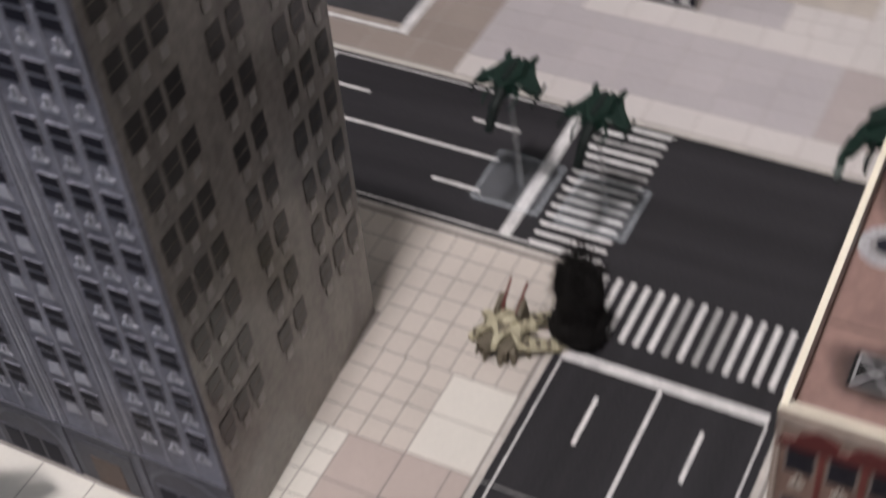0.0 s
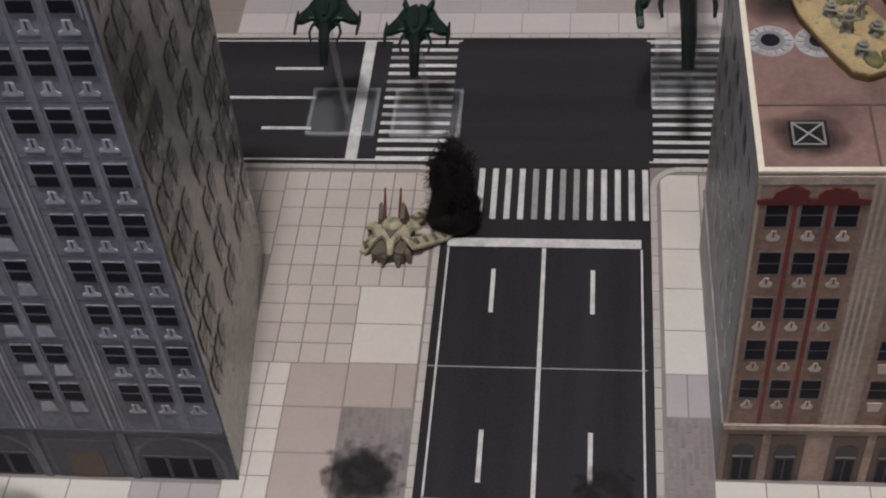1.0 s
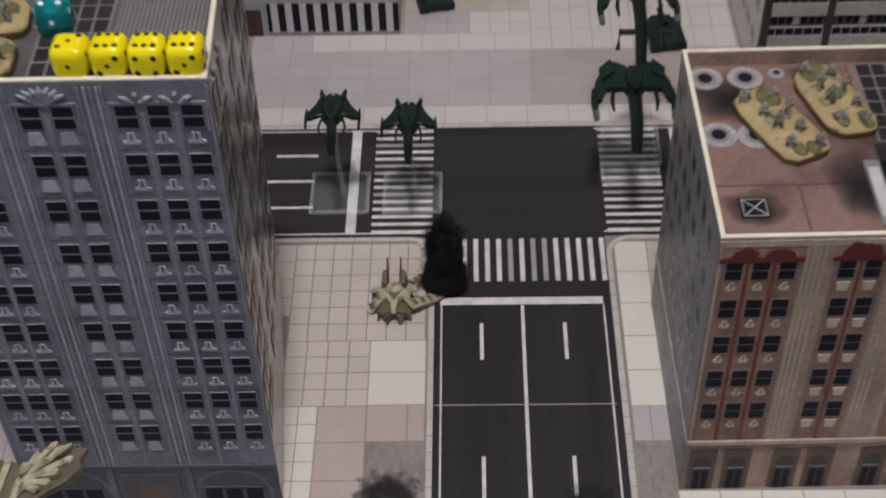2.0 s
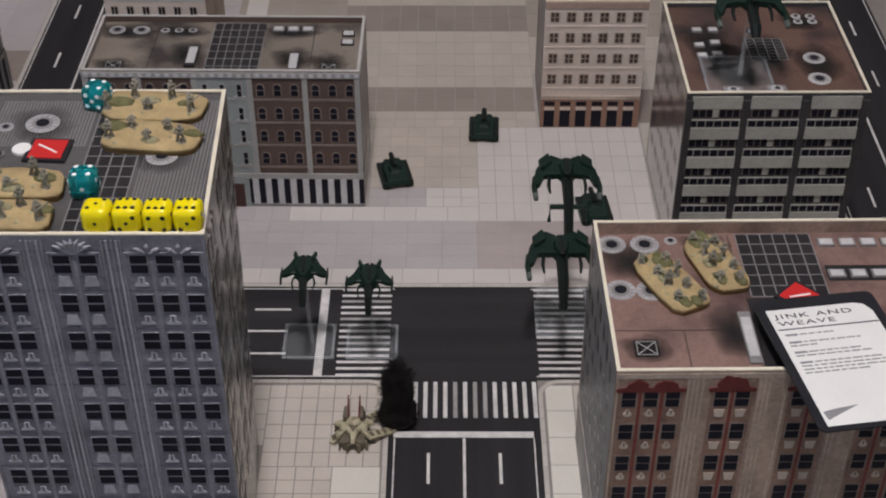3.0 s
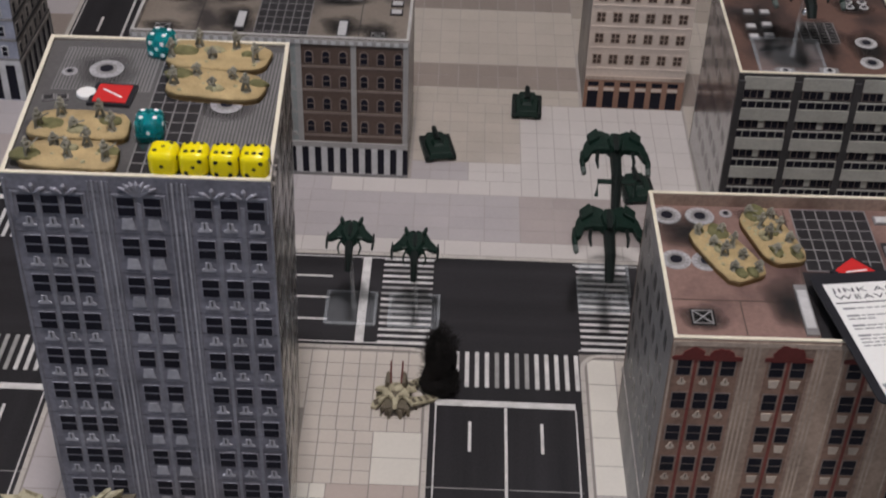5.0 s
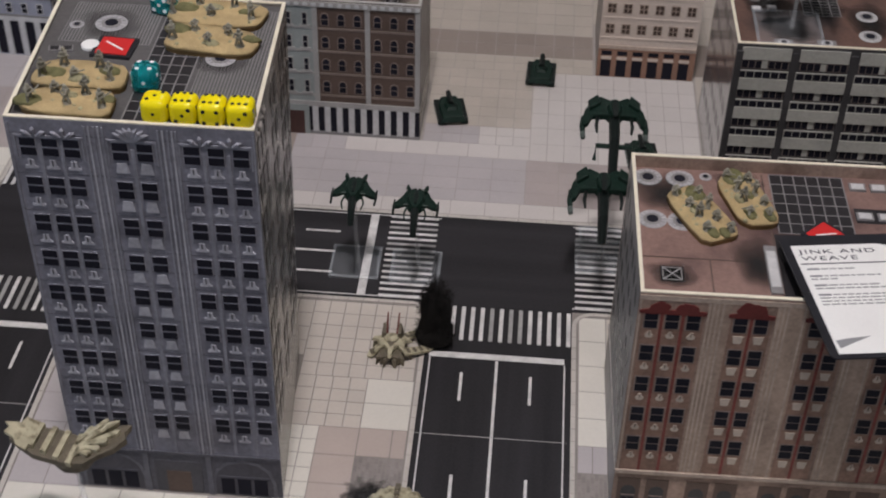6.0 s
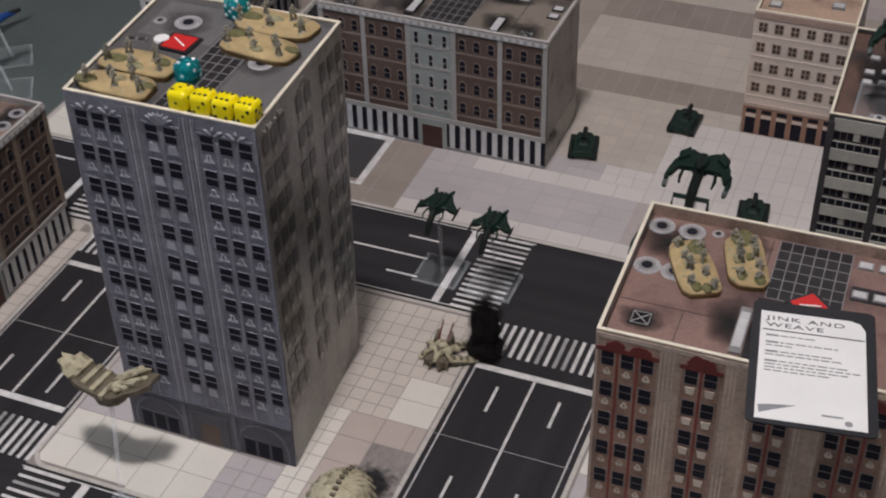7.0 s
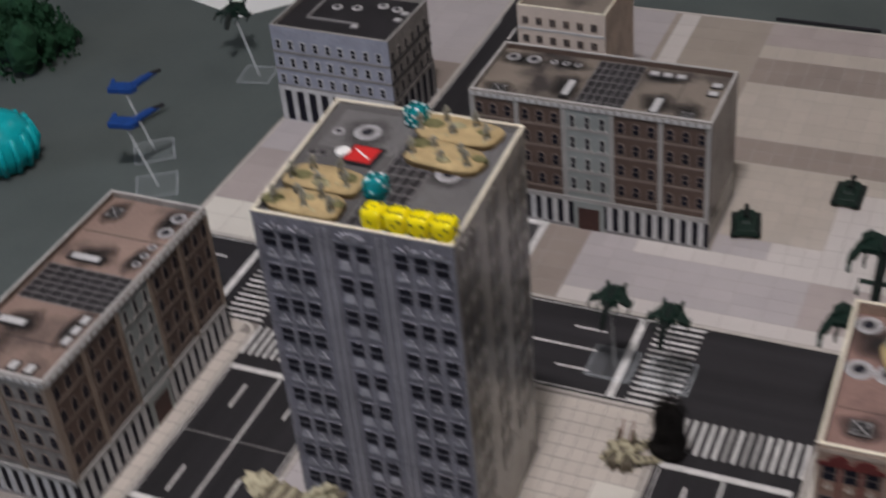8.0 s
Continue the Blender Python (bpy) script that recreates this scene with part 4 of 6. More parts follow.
for x0, x1, y0, y1 in ((0.35, 1.2, 0.42, 0.46), (0.35, 0.39, 0.42, 1.0)):
    bm = bmesh.new()
    box(bm, x0, x1, y0, y1, 0, 0.02)
    part("roof_pipe", bm, PRINT_MID, arcade, m=FR)
for x, y in ((0.65, 0.85), (0.95, 0.9), (1.3, 1.05), (1.55, 1.0)):
    disc_print(arcade, FR, "roof_vent", x, y, 0.08, PRINT_LIGHT, 1, 0, 0.008, GLASSY)
for x, y in ((1.18, 0.36), (1.7, 0.7), (1.72, 0.9)):
    roof_box(arcade, FR, "roof_unit", x, y, 0.12, 0.1, 0.02, PRINT_MID, 0, PRINT_LIGHT)

cream, FH = building("cream_house", "cream rendered house of printed card", -4.48, 6.25, 1.28, 1.25, 1.75, (PEACH, BRICK_PALE, PEACH, BRICK_PALE), ROOF_BROWN, rz=-1.0)
for face in ("front",):
    cell_grid(FH[face], cream, 2, [1.54, 1.26, 0.97, 0.68], [0.07 + 0.2 * k for k in range(6)], 0.1, 0.13, BRICK_PALE, 1, ncol=2)
    for z in (0.565, 0.86, 1.11, 1.4):
        stick(cream, FH[face], "string_course", 0, z, 1.28, 0.03, 0.008, PRINT_LIGHT)
    stick(cream, FH[face], "shop_band", 0, 0, 1.28, 0.42, 0.006, BRICK_PALE)
    for k in range(6):
        stick(cream, FH[face], "shop_door", 0.045 + 0.2 * k, 0.01, 0.13, 0.24, 0.004, GLASSY, 0.006)

# ---- printed court and dark smudges on the board ----
court = thing("sunken_court", "dark printed courtyard with a white border beside the row", "courtyard", at(0, 0, 0.0105), kind="structure")
bm = bmesh.new()
box(bm, -4.3, -3.28, 2.78, 3.74, 0, 0.003)
part("court_floor", bm, SOOT, court)
for x0, x1, y0, y1 in ((-4.3, -3.2, 3.7, 3.81), (-3.29, -3.2, 2.7, 3.7), (-4.3, -3.2, 2.66, 2.7)):
    bm = bmesh.new()
    box(bm, x0, x1, y0, y1, 0, 0.006)
    part("border", bm, PAINT, court)


def smudge_material(name, power, grain=160, top=1.15, far=-0.35):
    m = bpy.data.materials.new(name)
    m.use_nodes = True
    nt = m.node_tree
    n, link = nt.nodes, nt.links.new
    b = n["Principled BSDF"]
    b.inputs["Base Color"].default_value, b.inputs["Roughness"].default_value = (0.012, 0.011, 0.011, 1), 0.8
    co, tex = n.new("ShaderNodeTexCoord"), n.new("ShaderNodeTexNoise")
    tex.inputs["Scale"].default_value, tex.inputs["Detail"].default_value = grain, 6
    link(co.outputs["Object"], tex.inputs["Vector"])
    length = n.new("ShaderNodeVectorMath")
    length.operation = "LENGTH"
    link(co.outputs["Object"], length.inputs[0])
    fall = n.new("ShaderNodeMapRange")
    fall.inputs["From Min"].default_value, fall.inputs["From Max"].default_value = 0.0, 0.36 * U
    fall.inputs["To Min"].default_value, fall.inputs["To Max"].default_value = power, far
    link(length.outputs["Value"], fall.inputs["Value"])
    add = n.new("ShaderNodeMath")
    add.operation = "ADD"
    link(fall.outputs["Result"], add.inputs[0])
    link(tex.outputs["Fac"], add.inputs[1])
    edge = n.new("ShaderNodeMapRange")
    edge.inputs["From Min"].default_value, edge.inputs["From Max"].default_value = 0.45, top
    link(add.outputs[0], edge.inputs["Value"])
    link(edge.outputs["Result"], b.inputs["Alpha"])
    return m


SMUDGE = smudge_material("dark_smudge_print", 0.75)
ROOF_HALO = smudge_material("printed_roof_halo", 0.75, 45, 1.6, -0.25)
bm = bmesh.new()
ring(bm, 0, 0, 0, [(0.36, 0), (0.36, 0.001)], 24)
HALO_MESH = mesh_of("roof_halo", bm, ROOF_HALO)


def roof_halo(b, F, spots):
    """Airbrushed dark halos printed on a roof sheet, mostly round its units."""
    for k, (x, y, sx, sy) in enumerate(spots):
        ob = put("soot_print", HALO_MESH, b, F @ at(x, y, 0.0045 + 0.0003 * k) @ Matrix.Diagonal((sx, sy, 1, 1)))


roof_halo(brick_house, FB["roof"], ((0.285, 0.39, 0.75, 0.6), (0.3, 1.5, 1.2, 1.0), (1.0, 0.6, 0.8, 1.2), (0.95, 1.7, 0.8, 0.6)))
roof_halo(flats, FE["roof"], ((0.4, 1.1, 1.1, 1.6), (1.0, 1.0, 1.0, 1.1), (1.5, 0.7, 1.0, 1.4), (1.5, 1.6, 0.9, 0.8), (0.6, 0.4, 1.1, 0.8)))
for b, FR in ROWS_OF_BROWNSTONE:
    roof_halo(b, FR, ((0.3, 1.0, 1.3, 0.7), (1.0, 1.0, 1.1, 0.5), (0.3, 0.24, 0.9, 0.6), (1.1, 0.5, 0.8, 1.1), (2.3, 0.4, 0.9, 0.9), (2.25, 1.0, 1.2, 0.5), (2.72, 0.3, 0.8, 0.8)))
roof_halo(tower, FA["roof"], ((0.44, 1.42, 0.9, 0.9), (1.42, 0.98, 0.8, 0.8), (0.3, 0.5, 1.0, 1.2)))
# Black smudges that thin out from the middle, on the setts and the road.
for x, y, s in ((-1.05, -1.93, 1.0), (0.46, -2.0, 0.75)):
    bm = bmesh.new()
    ring(bm, 0, 0, 0, [(0.36, 0), (0.36, 0.002)], 24, 0.9, 1.1)
    ob = part("scorch_mark", bm, SMUDGE, None, "black wispy smudge printed on the street", at(x, y, 0.0125))
    ob.scale = (s, s, 1)
    tagged(ob, category="stain", kind="structure")

# ---- dice ----
YELLOW = material("yellow_plastic", (0.82, 0.68, 0.005), 0.22, 0.05, 60, coat=0.3)
BLACK_INK = material("black_ink", (0.01, 0.01, 0.01), 0.35, 0.1)
WHITE_INK = material("white_ink", (0.85, 0.85, 0.85), 0.4, 0.05)
TEAL = clear("teal_clear_plastic", (0.03, 0.66, 0.7), 0.03, 1.45)
TEAL_CORE = material("teal_plastic_core", (0.005, 0.38, 0.42), 0.3, 0.2, 80)
DIE = 0.204
SPOTS = {1: ((0, 0),), 2: ((-1, -1), (1, 1)), 3: ((-1, -1), (0, 0), (1, 1)), 4: ((-1, -1), (1, 1), (-1, 1), (1, -1)), 5: ((-1, -1), (1, 1), (-1, 1), (1, -1), (0, 0)), 6: ((-1, -1), (1, 1), (-1, 1), (1, -1), (-1, 0), (1, 0))}
bm = bmesh.new()
box(bm, -DIE / 2, DIE / 2, -DIE / 2, DIE / 2, -DIE / 2, DIE / 2)
DIE_MESH = {"yellow": mesh_of("die_body", bm, YELLOW, True, 0.055, 5)}
bm = bmesh.new()
box(bm, -DIE / 2, DIE / 2, -DIE / 2, DIE / 2, -DIE / 2, DIE / 2)
DIE_MESH["teal"] = mesh_of("die_body", bm, TEAL, True, 0.055, 5)
# An added inner cube keeps the clear die from looking black inside.
bm = bmesh.new()
box(bm, -0.045, 0.045, -0.045, 0.045, -0.045, 0.045)
DIE_TINT_CUBE = mesh_of("die_core", bm, TEAL_CORE, True, 0.025, 3)
PIP = {}
for kind, ink in (("yellow", BLACK_INK), ("teal", WHITE_INK)):
    bm = bmesh.new()
    ring(bm, 0, 0, DIE / 2 - 0.012, [(0.0175, 0), (0.0175, 0.0112), (0.012, 0.0125)], 14)
    PIP[kind] = mesh_of("pip", bm, ink)
SIDES = {"top": pose(0, 0, 0), "front": pose(0, 0, 0, 90), "back": pose(0, 0, 0, -90), "right": pose(0, 0, 0, 0, 90), "left": pose(0, 0, 0, 0, -90)}


def die(kind, m, label, group, faces):
    d = thing("die", label, "die", m, group)
    body = put("die_body", DIE_MESH[kind], d)
    if kind == "teal":
        put("die_core", DIE_TINT_CUBE, d, label="added teal cube that keeps the clear plastic from going dark")
    for side, n in faces.items():
        for px, py in SPOTS[n]:
            if n == 6:
                px, py = py, px
            put("pip", PIP[kind], body, SIDES[side] @ at(px * 0.047, py * 0.047, 0))
    return d


ROOF_A = AH + 0.006 - 0.02
for k, (top, front, right) in enumerate(((3, 1, 2), (6, 3, 2), (6, 4, 5), (6, 3, 5))):
    die("yellow", at(-2.56 + 0.209 * k, -1.868 + 0.004 * (k % 2), ROOF_A + DIE / 2, 0, 0, (-1.5, 1, 0, 0.5)[k]), "yellow plastic die with black spots in a row", "yellow dice", {"top": top, "front": front, "right": right, "left": 2, "back": 1})
die("teal", at(-2.865, -0.315, ROOF_A + DIE / 2, 0, 0, -14), "clear teal die with white spots on the tower roof", "teal dice", {"top": 4, "front": 5, "right": 6, "left": 1, "back": 2})
die("teal", at(-2.735, -1.47, ROOF_A + DIE / 2, 0, 0, 3), "clear teal die with white spots beside the yellow dice", "teal dice", {"top": 4, "front": 1, "right": 2, "left": 5, "back": 6})

# ---- infantry bases ----
SAND = material("sand_flock", (0.43, 0.32, 0.165), 0.85, 0.3, 120, 0.6, 1500)
SAND_DARK = material("sand_edge", (0.26, 0.165, 0.075), 0.85, 0.3, 120, 0.4, 1500)
OLIVE = material("olive_flock", (0.175, 0.165, 0.078), 0.9, 0.4, 250, 0.8, 2500)
PALE_GRASS = material("pale_dry_grit", (0.36, 0.33, 0.2), 0.9, 0.4, 300, 0.8, 2500)
FIGURE = material("grey_olive_figure_paint", (0.235, 0.22, 0.175), 0.6, 0.6, 300, 0.3, 2500, per_object=0.6)


def figurine_mesh(kneel):
    """A plain pawn-like soldier form of one mesh, holding a bar."""
    bm = bmesh.new()
    h = 0.105 if kneel else 0.165
    ring(bm, 0, 0, 0, [(0.035, 0), (0.035, 0.006), (0.02, 0.012)], 10)
    for s in (-1, 1):
        tube(bm, [(0.028 * s, 0.014 * s, 0.006), (0.022 * s, 0.004 * s, h * 0.28), (0.01 * s, 0, h * 0.5)], [0.012, 0.012, 0.014], 6)
    ring(bm, 0, 0, h * 0.45, [(0.017, 0), (0.024, h * 0.18), (0.027, h * 0.3), (0.012, h * 0.36)], 8, 1, 0.75)
    ring(bm, 0, 0.002, h * 0.79, [(0.009, 0), (0.014, h * 0.05), (0.0165, h * 0.11), (0.012, h * 0.18), (0, h * 0.2)], 8)
    for s in (-1, 1):
        tube(bm, [(0.026 * s, 0, h * 0.72), (0.032 * s, -0.018, h * 0.58), (0.008 * s, -0.034, h * 0.6)], 0.008, 5)
    tube(bm, [(-0.04, -0.022, h * 0.5), (0.07, -0.05, h * 0.8)], 0.006, 5)
    box(bm, -0.016, 0.016, 0.012, 0.03, h * 0.55, h * 0.76)
    return mesh_of("figurine", bm, FIGURE)


FIGS = [figurine_mesh(False), figurine_mesh(True)]


def infantry_base(label, x, y, z, rz, w, d, seed, dense=False):
    rnd = random.Random(seed)
    b = thing("infantry_base", label, "game miniature", at(x, y, z, 0, 0, rz), "infantry bases")
    pts = []
    for k in range(32):
        a = 2 * math.pi * k / 32
        c, s = math.cos(a), math.sin(a)
        e = 0.5
        wob = 1 + 0.035 * math.sin(3 * a + seed) + 0.02 * rnd.uniform(-1, 1)
        pts.append((w / 2 * wob * math.copysign(abs(c) ** e, c), d / 2 * wob * math.copysign(abs(s) ** e, s)))
    bm = bmesh.new()
    prism(bm, [(px * 0.97, py * 0.96) for px, py in pts], 0, 0.045)
    part("base_rim", bm, SAND_DARK, b, "darker sanded edge")
    bm = bmesh.new()
    lo = [bm.verts.new((px, py, 0.042)) for px, py in pts]
    mid = [bm.verts.new((px * 0.97, py * 0.96, 0.07 + rnd.uniform(-0.004, 0.004))) for px, py in pts]
    inn = [bm.verts.new((px * 0.6, py * 0.6, 0.076 + rnd.uniform(-0.008, 0.008))) for px, py in pts]
    top = bm.verts.new((0, 0, 0.078))
    n = len(pts)
    for k in range(n):
        j = (k + 1) % n
        bm.faces.new((lo[k], lo[j], mid[j], mid[k]))
        bm.faces.new((mid[k], mid[j], inn[j], inn[k]))
        bm.faces.new((inn[k], inn[j], top))
    bm.faces.new(lo[::-1])
    part("sand_top", bm, SAND, b, smooth=True)
    for k in range(7 if dense else 3):
        bm = bmesh.new()
        cx, cy = (-0.27 + 0.27 * (k % 3)) * w / 0.75 + rnd.uniform(-0.06, 0.06), rnd.uniform(-0.22, 0.25) * d
        r = rnd.uniform(0.05, 0.085) if k else 0.105
        ring(bm, 0, 0, 0, [(r, 0), (r * 0.92, 0.018), (r * 0.55, 0.034), (0, 0.038)], 12, 1.1, 0.7)
        for v in bm.verts:
            v.co += Vector((rnd.uniform(-1, 1), rnd.uniform(-1, 1), rnd.uniform(-0.5, 0.5))) * 0.009
        part("grass_tuft", bm, OLIVE if k != 1 else PALE_GRASS, b, m=at(cx, cy, 0.066), smooth=True)
    for k in range(26 if dense else 9):
        bm = bmesh.new()
        r = rnd.uniform(0.01, 0.022)
        ring(bm, 0, 0, 0, [(r, 0), (r * 0.8, r * 0.6), (0, r * 0.8)], 6)
        part("grit_stone", bm, PALE_GRASS, b, m=at(rnd.uniform(-0.42, 0.42) * w, rnd.uniform(-0.4, 0.4) * d, 0.068))
    for k in range(8 if dense else 5):
        u = (-0.4 + (0.115 if dense else 0.19) * k) * w + rnd.uniform(-0.02, 0.02)
        v = (0.24 if k % 2 else -0.16) * d + rnd.uniform(-0.05, 0.05) * d
        put("figurine", FIGS[1 if rnd.random() < 0.3 else 0], b, at(u, v, 0.07, 0, 0, rnd.uniform(-70, 70)))
    return b


ROOF_B = BH + 0.006 - 0.12
infantry_base("sand-coloured oval base with five grey toy soldiers", -2.42, -0.40, ROOF_A, -4, 0.8, 0.40, 1)
infantry_base("sand-coloured oval base with five grey toy soldiers", -2.375, -0.82, ROOF_A, -7, 0.74, 0.38, 2)
infantry_base("sand-coloured oval base with five grey toy soldiers", -3.25, -1.43, ROOF_A, -1, 0.72, 0.36, 3)
infantry_base("sand-coloured oval base at the roof's front edge", -3.23, -1.8, ROOF_A, -2, 0.7, 0.33, 4)
infantry_base("yellowish sanded base with grey soldiers and tufts", 1.68, -0.72, ROOF_B, -63, 0.76, 0.37, 5, True)
infantry_base("yellowish sanded base with grey soldiers and tufts", 2.09, -0.47, ROOF_B, -72, 0.74, 0.36, 6, True)

# ---- tokens and the command card ----
RED = material("red_card", (0.55, 0.025, 0.025), 0.45, 0.1, 60)
BLACK_CARD = material("black_card", (0.02, 0.02, 0.024), 0.4, 0.3, 60)
WHITE_CARD = material("white_card_print", (0.78, 0.77, 0.75), 0.45, 0.05, 40)
GREY_INK = material("grey_ink", (0.25, 0.25, 0.26), 0.5, 0.1)
DARK_INK = material("dark_ink", (0.05, 0.05, 0.06), 0.5, 0.1)


def token(label, x, y, z, rz, w, d):
    t = thing("objective_token", label, "token", at(x, y, z, 0, 0, rz), "red tokens")
    bm = bmesh.new()
    box(bm, -w / 2, w / 2, -d / 2, d / 2, 0, 0.025)
    part("black_mount", bm, BLACK_CARD, t)
    bm = bmesh.new()
    box(bm, -w * 0.39, w * 0.39, -d * 0.41, d * 0.41, 0.025, 0.032)
    red = part("red_face", bm, RED, t, "bright red card face")
    bm = bmesh.new()
    box(bm, -w * 0.3, w * 0.3, -0.008, 0.008, 0.032, 0.035)
    part("white_stripe", bm, WHITE_CARD, red, m=at(0, 0, 0, 0, 0, -32))
    return t


token("black token with a red face on the tower roof", -3.12, -0.95, ROOF_A, -3, 0.32, 0.29)
token("black token with a red face partly under the card", 2.72, -0.86, ROOF_B, 45, 0.3, 0.3)
bm = bmesh.new()
ring(bm, 0, 0, 0, [(0.075, 0), (0.075, 0.02), (0.068, 0.026)], 20)
tagged(part("round_counter", bm, WHITE_CARD, None, "white round counter half under the red token", at(-3.32, -0.93, ROOF_A)), category="token")

card = thing("command_card", "white rules card in a black border lying across the parapet", "card", at(2.36, -1.2, 2.662, -3.0, 0, 8.6))
CW, CH = 0.99, 1.54
bm = bmesh.new()
prism(bm, outline(-0.07, CW - 0.07, -CH + 0.14, 0.14, 0.06, 5), 0, 0.012)
part("black_border", bm, BLACK_CARD, card)
bm = bmesh.new()
notch = 0.12
prism(bm, [(0.0, -1.35), (0.84, -1.35), (0.84, -notch), (0.8, -0.03), (0.72, 0.0), (0, 0)], 0.012, 0.016)
face = part("white_panel", bm, WHITE_CARD, card, "white printed panel")


def bar(x0, x1, y, h, mat, name="text_bar"):
    bm = bmesh.new()
    box(bm, x0, x1, y - h / 2, y + h / 2, 0.016, 0.0185)
    part(name, bm, mat, face)


for row, (word, y) in enumerate((("JINK AND", -0.115), ("WEAVE", -0.205))):
    txt = bpy.data.curves.new("title", "FONT")
    txt.body, txt.size, txt.extrude = word, 0.095 * U, 0.0009 * U
    txt.space_character = 1.15
    txt.materials.append(DARK_INK)
    ob = new("title_text", txt)
    ob.parent = face
    ob.matrix_basis = at(0.045, y, 0.018) @ Matrix.Diagonal((1.35, 0.8, 1, 1))
bar(0.02, 0.83, -0.25, 0.012, DARK_INK, "rule_line")
rnd = random.Random(9)
PALE_INK = material("pale_grey_ink", (0.3, 0.3, 0.3), 0.5, 0.2)
for y, lens, bold in ((-0.32, (0.4,), 1), (-0.41, (0.55,), 1), (-0.45, (0.22,), 0), (-0.53, (0.5,), 1), (-0.57, (0.6,), 0), (-0.65, (0.62,), 1), (-0.69, (0.68,), 0), (-0.73, (0.66,), 0), (-0.77, (0.5,), 0)):
    for L in lens:
        x = 0.05
        if bold:
            bar(x, x + 0.1, y, 0.022, GREY_INK)
            x += 0.115
        while x < 0.05 + L:
            w = rnd.uniform(0.03, 0.09)
            bar(x, min(x + w, 0.79), y, 0.014, PALE_INK)
            x += w + 0.014
bar(0.5, 0.66, -1.23, 0.018, GREY_INK)
bm = bmesh.new()
prism(bm, [(0.03, -1.29), (0.17, -1.22), (0.3, -1.16), (0.12, -1.18), (0.02, -1.2)], 0.016, 0.0185)
part("craft_emblem", bm, GREY_INK, face)
bm = bmesh.new()
ring(bm, 0.7, -1.29, 0.016, [(0.03, 0), (0.03, 0.0025)], 12)
part("round_emblem", bm, GREY_INK, face)

# ---- flying craft on clear stands ----
CLEAR = clear("clear_acrylic", (0.8, 0.85, 0.9), 0.08, 1.45, 0.045)
CLEAR_EDGE = clear("clear_acrylic_edge", (0.85, 0.9, 0.95), 0.1, 1.45, 0.1)
CLEAR_ROD = clear("clear_acrylic_rod", (0.85, 0.88, 0.9), 0.1, 1.45, 0.15)
GREEN = material("dark_green_model_paint", (0.006, 0.019, 0.0135), 0.5, 0.35, 200, 0.3, 1500)
GREEN_BLACK = material("black_green_model_paint", (0.007, 0.011, 0.01), 0.5, 0.35, 200, 0.3, 1500)
STEEL = material("grey_green_model_paint", (0.1, 0.12, 0.11), 0.45, 0.3, 200, 0.2, 1500)


def clear_stand(parent, dx, dy, drop, s=0.27, lean=0.0):
    """A bevelled square acrylic plate and a leaning rod, in the craft's own coordinates; drop: height of the craft over the plate."""
    bm = bmesh.new()
    box(bm, -s, s, -s, s, 0, 0.03)
    plate_ob = part("stand_plate", bm, CLEAR, parent, "clear acrylic plate", at(dx, dy, -drop, 0, 0, lean), bevel=0.012)
    plate_ob.visible_shadow = False
    # Strips of denser cover, added to paint the bright edges of the plate.
    for x0, x1, y0, y1 in ((-s, s, -s, -s + 0.03), (-s, s, s - 0.03, s), (-s, -s + 0.03, -s + 0.03, s - 0.03), (s - 0.03, s, -s + 0.03, s - 0.03)):
        bm = bmesh.new()
        box(bm, x0, x1, y0, y1, 0.0305, 0.036)
        part("plate_rim", bm, CLEAR_EDGE, plate_ob)
    bm = bmesh.new()
    tube(bm, [(dx + 0.03, dy - 0.02, -drop + 0.03), (0.5 * dx + 0.01, 0.5 * dy, -drop * 0.5), (0, 0, 0)], 0.024, 8)
    rod = part("stand_rod", bm, CLEAR_ROD, parent, "clear acrylic rod", smooth=True)
    rod.visible_shadow = False


